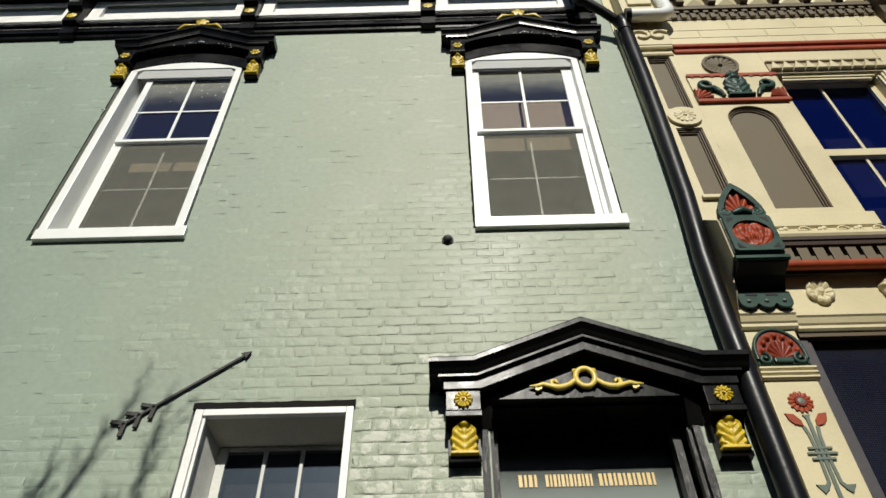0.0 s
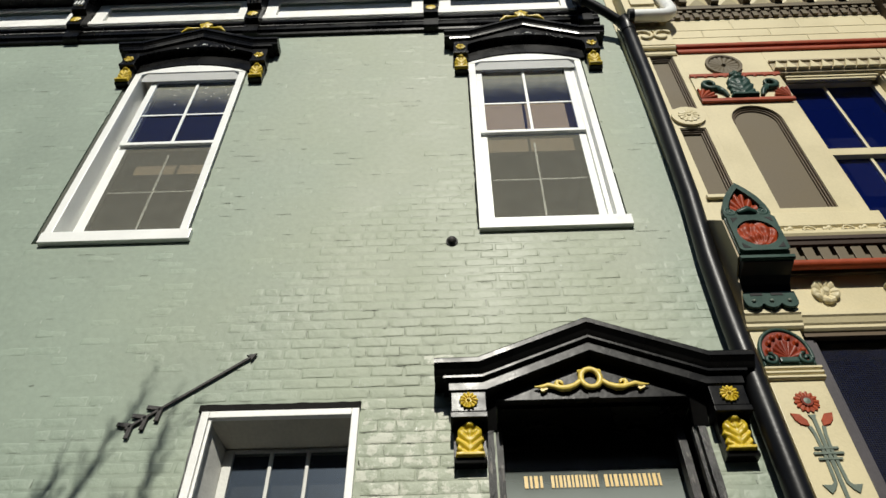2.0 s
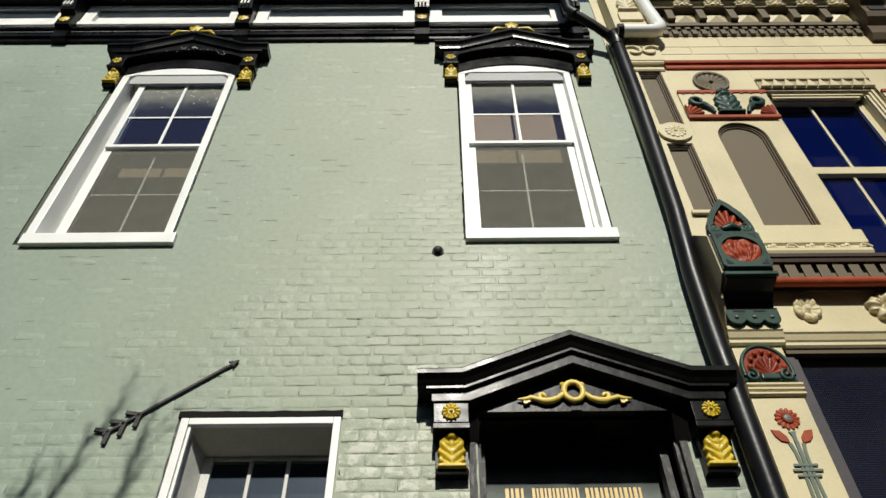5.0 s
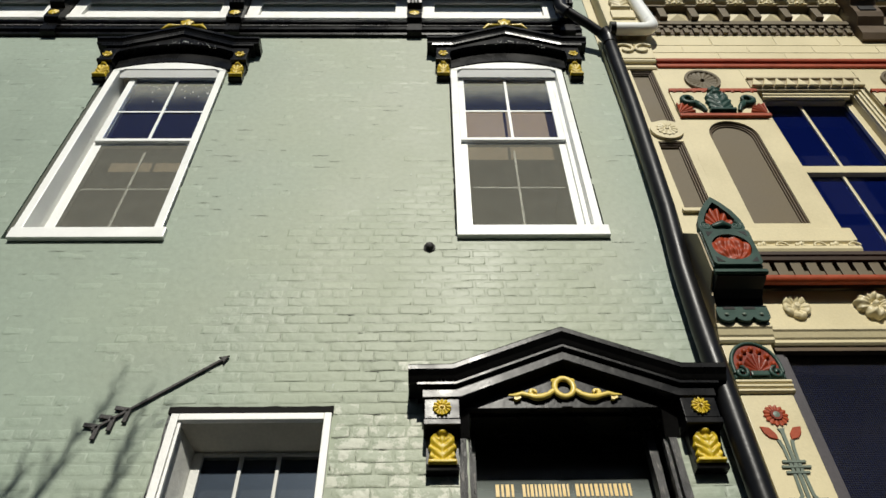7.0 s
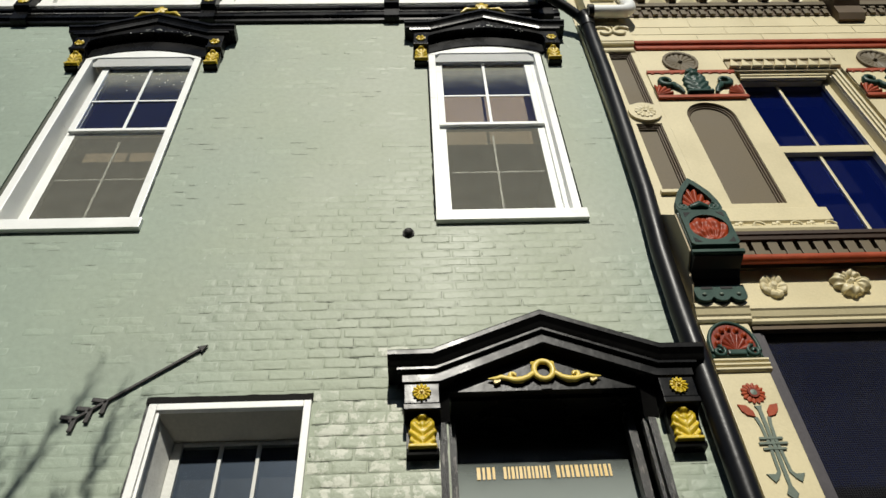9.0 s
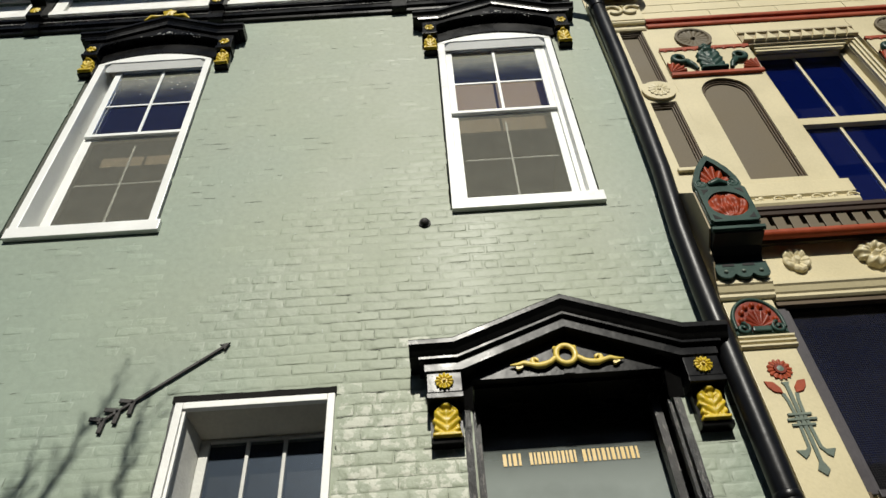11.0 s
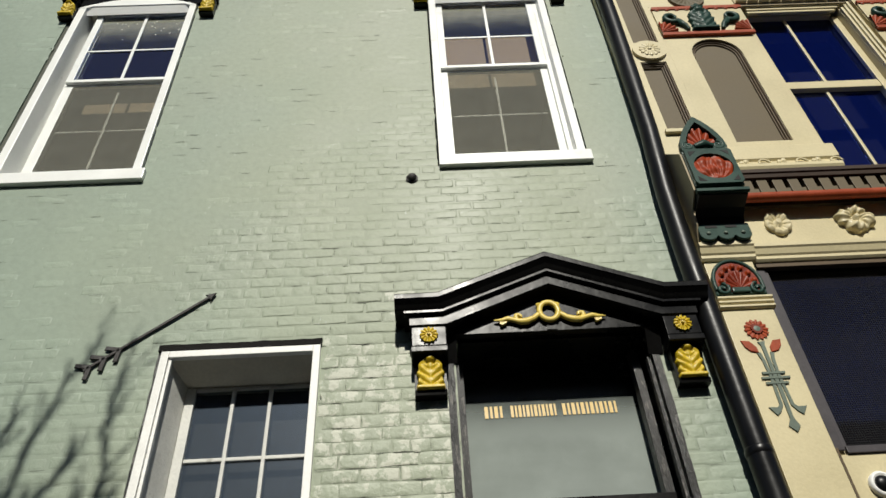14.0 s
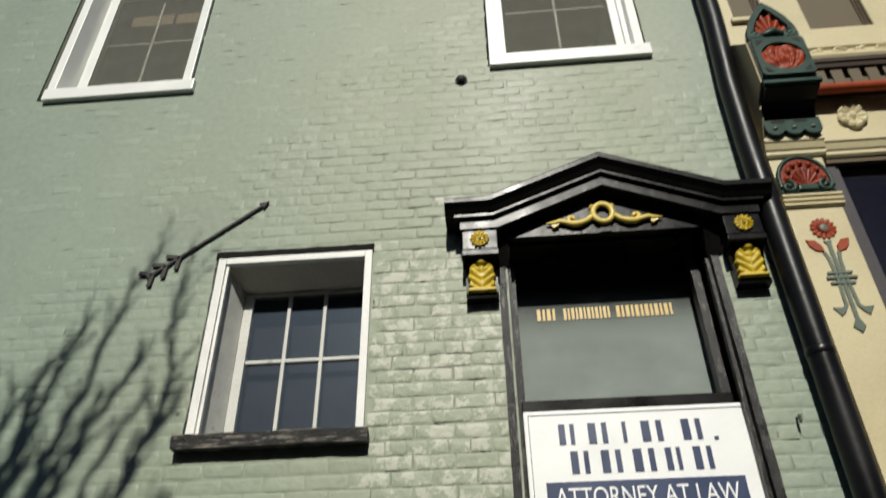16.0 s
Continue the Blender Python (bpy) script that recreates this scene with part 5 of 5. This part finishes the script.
    for k in range(10):
        x = 3.310 + 0.100 * k
        bm = prism([(x + 0.003, 7.182), (x + 0.097, 7.182), (x + 0.05, 7.302)], -0.098, -0.0705, 0.004)
        part("tooth", bm, M_CREAM, sw)
    # string course, block courses, cornice
    part("string_course", run_x([(-0.001, 7.525), (-0.075, 7.525), (-0.082, 7.535), (-0.082, 7.565), (-0.068, 7.574), (-0.068, 7.60), (-0.088, 7.612), (-0.094, 7.624), (-0.094, 7.65), (-0.001, 7.65)], 2.576, 7.0), M_RED, nb, "oxide red string course")
    part("block_backing", box(2.582, 7.0, YF, -0.001, 7.651, 8.168, 0), M_CREAM, nb)
    part("window_spandrel", box(3.308, 4.328, YF, -0.001, 7.334, 7.524, 0.003), M_CREAM, nb)
    for k, (z0, z1) in enumerate(((7.655, 7.812), (7.820, 7.954), (7.962, 8.124))):
        x = 2.582 - 0.31 * (k % 2)
        while x < 5.6:
            a, b = max(x, 2.582), x + 0.612
            if b - a > 0.05:
                part("block", box(a + 0.002, b - 0.002, YF - 0.004, YF - 0.0005, z0, z1, 0.003), M_CREAMBRICK, nb)
            x += 0.62
    part("dentil_course_backing", box(2.582, 7.0, -0.068, -0.001, 8.17, 8.40, 0), M_BROWN, nb)
    for k in range(30):
        x = 2.70 + 0.094 * k
        part("small_dentil", box(x, x + 0.052, -0.092, -0.069, 8.174, 8.262, 0.003), M_TAUPE, nb)
        part("small_dentil", box(x + 0.047, x + 0.099, -0.088, -0.069, 8.285, 8.325, 0.003), M_TAUPE, nb)
    part("dentil_cap", box(2.65, 7.0, -0.102, -0.069, 8.328, 8.40, 0.004), M_TAUPE, nb)
    part("coffer_backing", box(2.65, 7.0, -0.08, -0.001, 8.401, 8.72, 0), M_BROWN, nb)
    for k in range(7):
        x = 2.87 + 0.312 * k
        pa = part("coffer_frame", box(x - 0.085, x - 0.01, -0.145, -0.081, 8.402, 8.60, 0.005), M_TAUPE, nb)
        bm = bmesh.new()
        c4 = [bm.verts.new(v) for v in ((x, -0.082, 8.405), (x + 0.215, -0.082, 8.405), (x + 0.215, -0.082, 8.585), (x, -0.082, 8.585))]
        tip = bm.verts.new((x + 0.107, -0.125, 8.495))
        for i in range(4):
            bm.faces.new((c4[i], c4[(i + 1) % 4], tip))
        bm.faces.new(c4[::-1])
        part("coffer_pyramid", bm, M_CREAM, pa, "cream pyramid in a brown coffer")
        part("top_flower", rosette_bm(x + 0.107, 8.675, -0.165, 0.075, 7, 0.05), M_CREAM, nb)
        part("top_leaf", acanthus_bm(x + 0.107, 8.61, 8.73, 0.2, -0.16, 0.03), M_CREAM, nb)
    part("coffer_rail", box(2.65, 7.0, -0.16, -0.081, 8.602, 8.63, 0.004), M_TAUPE, nb)
    part("modillion_shelf", box(2.59, 7.0, -0.26, -0.001, 8.80, 8.90, 0.006), M_BROWN, nb)
    part("bed_moulding", box(2.65, 7.0, -0.15, -0.001, 8.74, 8.799, 0.004), M_CREAM, nb)
    lb = part("large_bracket", run_x([(-0.001, 8.04), (-0.10, 8.02), (-0.14, 8.08), (-0.15, 8.20), (-0.22, 8.26), (-0.24, 8.32), (-0.24, 8.46), (-0.30, 8.52), (-0.31, 8.74), (-0.001, 8.74)], 4.66, 4.92), M_BROWN, nb, "large brown cornice bracket")
    part("bracket_leaf", shell_bm(4.79, 8.50, -0.305, 0.12, 0.16, 6, 0.05), M_TAUPE, lb)
    part("bracket_panel", box(4.71, 4.87, -0.252, -0.241, 8.34, 8.42, 0.003), M_DARK, lb)
    # shop transom glazing
    sg = part("shop_transom_frame", box(2.503, 2.558, -0.022, -0.0015, 3.13, 4.279, 0.004), M_SLATE, nb, "dark framed shop transom with fine mesh")
    part("inner_stile", box(2.561, 2.578, -0.012, 0.06, 3.15, 4.30, 0.003), M_SLATE, sg)
    part("frame_head", box(2.561, 5.4, -0.021, 0.06, 4.301, 4.355, 0.005), M_SLATE, sg)
    part("frame_sill", box(2.561, 5.4, -0.026, 0.06, 3.112, 3.149, 0.004), M_SLATE, sg)
    g = part("pane", box(2.579, 5.4, 0.03, 0.034, 3.15, 4.30, 0), G_MESH, sg)
    g.visible_shadow = False
    part("unlit_room_sheet", box(2.50, 5.5, 0.30, 0.31, 3.0, 4.4, 0), M_DARK, sg)
    bm = bmesh.new()
    for i in range(70):
        box(2.585 + 0.0125 * i, 2.5862 + 0.0125 * i, 0.024, 0.0255, 3.15, 4.30, 0, bm)
    for i in range(90):
        box(2.579, 3.48, 0.0257, 0.027, 3.152 + 0.0127 * i, 3.1533 + 0.0127 * i, 0, bm)
    tagged(part("mesh_screen", bm, M_DARK, sg), kind="stuff")
    part("apron", box(2.501, 5.4, -0.012, -0.001, 2.3, 3.109, 0), M_CREAM, nb)
    lamp = thing("dome_camera", (2.655, -0.02, 2.95), "small white dome camera on the cream apron", "camera dome")
    part("housing", relief(2.655, 2.95, -0.013, 0.062, 0.062, lambda a: 1, lambda q, a: 0.02 if q < 0.7 else 0.028 - 0.012 * max(0, q - 0.85) * 5, 12, 32), M_OLDWHITE, lamp, smooth=True)
    part("dome", relief(2.655, 2.95, -0.03, 0.041, 0.041, lambda a: 1, lambda q, a: 0.026 * math.sqrt(max(0, 1 - q * q)), 8, 28), M_PIPE, lamp, "dark glossy dome", smooth=True)


neighbour()


# ---------------------------------------------------------------- bare street tree that shades the wall
def bare_tree():
    base = Vector((-1.53, -4.60, 0))
    t = thing("street_tree", base, "leafless street tree with many steep upright branches", "tree")
    rng = random.Random(11)
    limbs = bmesh.new()
    drop, slide = 3.60, 0.16    # how far the sun carries the crown's shadow down and aside on the wall

    def wander(p, d, length, r, lift):
        """A thin, knotty twig that bends upwards."""
        n = max(3, int(length / 0.06))
        pts, radii = [p.copy()], [r]
        for k in range(n):
            d = (d + Vector((rng.uniform(-0.22, 0.22), rng.uniform(-0.12, 0.12), rng.uniform(-0.08, 0.20) * lift))).normalized()
            p = p + d * (length / n)
            pts.append(p.copy())
            radii.append(r * (1 - 0.62 * (k + 1) / n) * (1.5 if rng.random() < 0.3 else 0.9))
        tube(pts, radii, 5, bm=limbs)
        return pts

    def limb(line, r0, r1, depth=0.0):
        """A branch through rough turning points, with twigs all along it."""
        pts = []
        for (xa, za), (xb, zb) in zip(line, line[1:]):
            n = max(2, int(math.hypot(xb - xa, zb - za) / 0.07))
            for k in range(n):
                f = k / n
                pts.append(Vector((xa + (xb - xa) * f + slide + rng.gauss(0, 0.012), base.y + depth + rng.gauss(0, 0.02), za + (zb - za) * f + drop + rng.gauss(0, 0.008))))
        radii = [(r0 + (r1 - r0) * k / (len(pts) - 1)) * (1.35 if rng.random() < 0.2 else 0.95) for k in range(len(pts))]
        tube(pts, radii, 7, bm=limbs)
        start = max(2, len(pts) // 5)
        for k in range(start, len(pts)):
            for _ in range(2):
                if rng.random() < 0.9:
                    side = rng.choice((-1, 1))
                    d = Vector((side * rng.uniform(0.10, 0.45) + 0.22, rng.uniform(-0.3, 0.3), rng.uniform(0.7, 1.0))).normalized()
                    long = rng.uniform(0.08, 0.27)
                    twig = wander(pts[k], d, long, min(0.0135, radii[k] * 0.7), 1.0)
                    for q in twig[2:]:
                        if rng.random() < 0.42:
                            wander(q, (d + Vector((rng.uniform(-0.8, 0.8), rng.uniform(-0.2, 0.2), 0.2))).normalized(), long * rng.uniform(0.25, 0.5), 0.008, 0.8)
    fork = (-1.66, 1.55)
    trunk = [base, base + Vector((0.02, 0, 1.6)), base + Vector((0.03, 0.01, 3.4)), Vector((fork[0] + slide, base.y, fork[1] + drop + 0.05))]
    part("trunk", tube(trunk, [0.15, 0.12, 0.10, 0.075], 14), M_BARK, t, smooth=True)
    limb([fork, (-1.72, 2.20), (-1.70, 2.64), (-1.71, 2.86), (-1.66, 3.12), (-1.62, 3.36)], 0.040, 0.014)
    limb([fork, (-1.62, 2.20), (-1.58, 2.63), (-1.52, 2.90), (-1.46, 3.17), (-1.41, 3.40), (-1.38, 3.63), (-1.30, 3.79), (-1.25, 3.96)], 0.044, 0.006, 0.1)
    limb([fork, (-1.58, 2.25), (-1.52, 2.63), (-1.44, 2.82), (-1.39, 3.04), (-1.26, 3.24), (-1.19, 3.45)], 0.042, 0.012, -0.1)
    limb([fork, (-1.22, 2.30), (-1.10, 2.66), (-1.05, 2.88), (-1.04, 3.06), (-1.09, 3.28), (-1.09, 3.50), (-1.06, 3.72)], 0.036, 0.010, 0.2)
    limb([fork, (-1.25, 2.25), (-1.01, 2.60), (-0.90, 2.77)], 0.050, 0.046, -0.2)
    limb([fork, (-1.42, 2.30), (-1.31, 2.62), (-1.21, 2.86), (-1.17, 2.96)], 0.026, 0.010, 0.15)
    limb([fork, (-1.85, 2.40), (-1.83, 2.92), (-1.82, 3.20), (-1.88, 3.36)], 0.036, 0.012, -0.15)
    limb([fork, (-1.78, 2.40), (-1.75, 2.71), (-1.74, 3.00), (-1.64, 3.21), (-1.52, 3.38)], 0.036, 0.012, 0.25)
    limb([fork, (-1.66, 2.40), (-1.60, 2.80), (-1.53, 3.05), (-1.49, 3.28)], 0.034, 0.012, -0.25)
    limb([fork, (-2.02, 2.40), (-2.00, 2.85), (-1.95, 3.18)], 0.036, 0.012)
    limb([fork, (-2.25, 2.35), (-2.22, 2.75), (-2.12, 3.05)], 0.036, 0.012, -0.1)
    tagged(part("crown", limbs, M_BARK, t), kind="stuff")


bare_tree()


# ---------------------------------------------------------------- bricks of the front wall, last
def soften(me):
    for f in me.polygons:
        f.use_smooth = True


def brickwork():
    rng = random.Random(5)
    COURSE, LONG = 0.0720, 0.1960
    solid = [(0.676, 1.722, 5.30, 7.74), (0.634 + W_DX, 1.714 + W_DX, 5.285, 7.74), (-0.912, -0.02, 2.78, 3.938), (0.69, 1.775, 0.0, 3.87)]

    def brick_mesh(w, h, c):
        """A worn, thickly painted brick: an uneven rim, a rounded edge and a nearly flat face."""
        u = lambda a: rng.uniform(-a, a)
        k = 3 if w > 0.15 else 2
        rim = [(-w / 2 + w * i / k, -h / 2) for i in range(k)] + [(w / 2, -h / 2), (w / 2, 0)] + [(w / 2 - w * i / k, h / 2) for i in range(k)] + [(-w / 2, h / 2), (-w / 2, 0)]
        n = len(rim)
        vs = [(x + u(0.005), 0.0020, z + u(0.0034)) for x, z in rim]
        for d, y in ((c, 0.0004), (c + 0.007, 0.0)):
            fx, fz = 1 - 2 * d / w, 1 - 2 * d / h
            vs += [(x * fx + u(0.0018), y + u(0.0006), z * fz + u(0.0026)) for x, z in rim]
        vs.append((u(0.02), u(0.0005), u(0.010)))
        fs = [(m * n + a, m * n + (a + 1) % n, m * n + n + (a + 1) % n, m * n + n + a) for m in (0, 1) for a in range(n)]
        fs += [(2 * n + a, 2 * n + (a + 1) % n, 3 * n) for a in range(n)]
        return vs, fs
    shared = {}
    for kind, w in (("stretcher", LONG - 0.011), ("header", LONG / 2 - 0.010)):
        for k in range(10):
            vs, fs = brick_mesh(w, COURSE - 0.009, rng.uniform(0.004, 0.008))
            me = bpy.data.meshes.new("brick")
            me.from_pydata(vs, [], fs); me.update(); me.materials.append(M_WALL)
            soften(me)
            shared[kind, k] = me
    def sliver(x0, x1, zc, thick, y, bm):
        """A short, wavering open joint that thins out to both ends."""
        n = 6
        top, low = [], []
        for i in range(n + 1):
            f = i / n
            t = thick * (0.25 + 0.75 * math.sin(math.pi * min(0.97, max(0.03, f)))) * rng.uniform(0.5, 1.2)
            zz = zc + rng.uniform(-0.0015, 0.0015)
            xx = x0 + (x1 - x0) * f
            top.append(bm.verts.new((xx, y, zz + t / 2))); low.append(bm.verts.new((xx, y, zz - t / 2)))
        for i in range(n):
            bm.faces.new((low[i], low[i + 1], top[i + 1], top[i]))
    def riser(x, za, zb, thick, y, bm):
        """An open upright joint."""
        prev = None
        for i in range(5):
            zz, t = za + (zb - za) * i / 4, thick * rng.uniform(0.4, 1.1)
            xx = x + rng.uniform(-0.0015, 0.0015)
            pair = (bm.verts.new((xx - t / 2, y, zz)), bm.verts.new((xx + t / 2, y, zz)))
            if prev:
                bm.faces.new((prev[0], prev[1], pair[1], pair[0]))
            prev = pair
    verts, faces, tones, singles = [], [], [], 0
    cracks = bmesh.new()
    z, row = 2.02, 0
    while z < 8.25:
        head = row % 7 == 3
        step = LONG / 2 if head else LONG
        x = -4.6 + (0.06 if head else (LONG / 2 if row % 2 else 0.0)) + rng.uniform(-0.012, 0.012)
        drift = 0.004 * math.sin(row * 1.7)
        while x < 2.12:
            spans = [(x + 0.0055, min(x + step - 0.0055, 2.125))]
            for a, b, c, d in solid:
                if z + COURSE > c + 0.01 and z < d - 0.01:
                    cut = []
                    for p, q in spans:
                        if q <= a or p >= b:
                            cut.append((p, q))
                        else:
                            if p < a: cut.append((p, a))
                            if q > b: cut.append((b, q))
                    spans = cut
            for p, q in spans:
                if q - p < 0.025:
                    continue
                cx, cz = (p + q) / 2, z + COURSE / 2 + drift * math.sin(x)
                # thick paint fills the upper wall's joints; lower down they stand open
                crisp = min(1.0, max(0.0, 0.42 * noise.noise(Vector((cx * 2.7, 9.1, cz * 3.3))) + 0.36 - (cz - 4.9) * 0.40 + 0.5 * noise.noise(Vector((cx * 0.9, 3.1, cz * 0.9))) + 0.20 * (cx + 0.3) - 0.55 * min(1.0, max(0.0, (-0.35 - cx) / 0.7)) - 0.5 * min(1.0, max(0.0, (cx - 1.35) / 0.4)) * (cz > 4.3) - 1.3 * (cx > 1.75 and cz < 4.3)))
                if crisp + rng.uniform(-0.14, 0.10) < 0.06 and (cz > 3.6 or cx > 1.75):
                    near_window = max(0.0, 1 - abs(cx + 1.12) / 0.25) * (5.3 < cz < 6.7)
                    if rng.random() < 0.07 + 0.5 * near_window + 0.25 * max(0, noise.noise(Vector((cx * 1.1, 2.7, cz * 1.1)))):
                        w = rng.uniform(0.03, 0.16)
                        sliver(p, p + w, z + rng.uniform(-0.004, 0.004), rng.uniform(0.0018, 0.0045), -0.0006, cracks)
                    continue
                ragged = 1.0 if cx > -0.15 and cz < 4.7 and (cx < 0.75 or cz < 4.0) else 0.3
                proud = -0.0018 + 0.0019 * crisp + 0.0006 * (ragged > 0.5 and crisp > 0.25) + rng.uniform(0, 0.0004 + 0.0015 * ragged * crisp)
                tilt_x, tilt_z = rng.gauss(0, 0.016), rng.gauss(0, 0.007)
                whole = abs((q - p) - (step - 0.011)) < 0.004
                if whole and singles < 300 and 3.86 < cz < 5.25 and -0.05 < cx < 2.02 and not (3.86 < cz < 4.3 and 0.38 < cx):
                    ob = new("brick", shared["header" if head else "stretcher", rng.randrange(10)])
                    ob.matrix_basis = Matrix.Translation((cx, -proud, cz)) @ Euler((tilt_x, 0, tilt_z)).to_matrix().to_4x4()
                    ob.parent = wall
                    singles += 1
                else:
                    vs, fs = brick_mesh(q - p + rng.uniform(-0.004, 0.006), COURSE - 0.007 + rng.uniform(-0.003, 0.003), rng.uniform(0.004, 0.009))
                    base = len(verts)
                    for vx, vy, vz in vs:
                        verts.append((cx + vx, vy - proud + (tilt_x * vz * -1 + tilt_z * vx), cz + vz))
                    faces.extend(tuple(base + i for i in f) for f in fs)
                    # low beside the doorway: pale wear, plus extra brightness put into the colour
                    brightened = -0.06 < cx < 0.74 and cz + rng.uniform(-0.2, 0.2) + 0.25 * noise.noise(Vector((cx * 3, 5.5, cz * 3))) < 4.02
                    tones.extend([int(brightened)] * len(fs))
                if rng.random() < 0.10 + 0.50 * crisp * ragged + 0.3 * max(0, noise.noise(Vector((cx * 1.3, 7.7, cz * 1.3)))):
                    w = rng.uniform(0.03, 0.13)
                    a = rng.uniform(p, max(p, q - w))
                    sliver(a, a + w, z + rng.uniform(-0.003, 0.003), rng.choice((0.0015, 0.002, 0.003, 0.0045, 0.006) if ragged > 0.5 else (0.0015, 0.002, 0.003)), -proud - 0.0002 - 0.0008 * (proud > -0.001), cracks)
                if crisp > 0.2 and rng.random() < 0.14 + 0.30 * (ragged > 0.5):
                    riser(q + 0.0055, z + 0.012, z + rng.uniform(0.035, 0.07), rng.uniform(0.0015, 0.003), -proud - 0.0004, cracks)
            x += step
        z += COURSE
        row += 1
    # flat pale flecks: glints on paint drips, put in as lighter colour
    runs = bmesh.new()
    for k in range(230):
        x, zz = rng.uniform(-2.4, 1.9), rng.uniform(3.4, 6.4)
        if any(p - 0.05 < x < q + 0.05 and c - 0.05 < zz < d + 0.05 for p, q, c, d in solid) or (0.3 < x and zz < 4.45):
            continue
        if x > -0.3 and k % 5 > 1:
            continue
        long = rng.uniform(0.008, 0.028)
        riser(x, zz, zz + long, rng.uniform(0.003, 0.007), 0.0008 if x < -0.3 else -0.0030, runs)
    tagged(part("paint_glints", runs, M_DRIPGLINT, wall, "pale flecks for the glints on runs of paint"), kind="stuff")
    me = bpy.data.meshes.new("brickwork")
    me.from_pydata(verts, [], faces); me.update(); me.materials.append(M_WALL); me.materials.append(M_BRIGHTWORN)
    me.polygons.foreach_set("material_index", tones)
    soften(me)
    rest = new("brickwork", me)
    rest.parent = wall
    tagged(rest, kind="stuff")
    tagged(part("open_joints", cracks, M_CRACK, wall, "dark open mortar joints"), kind="stuff")


brickwork()
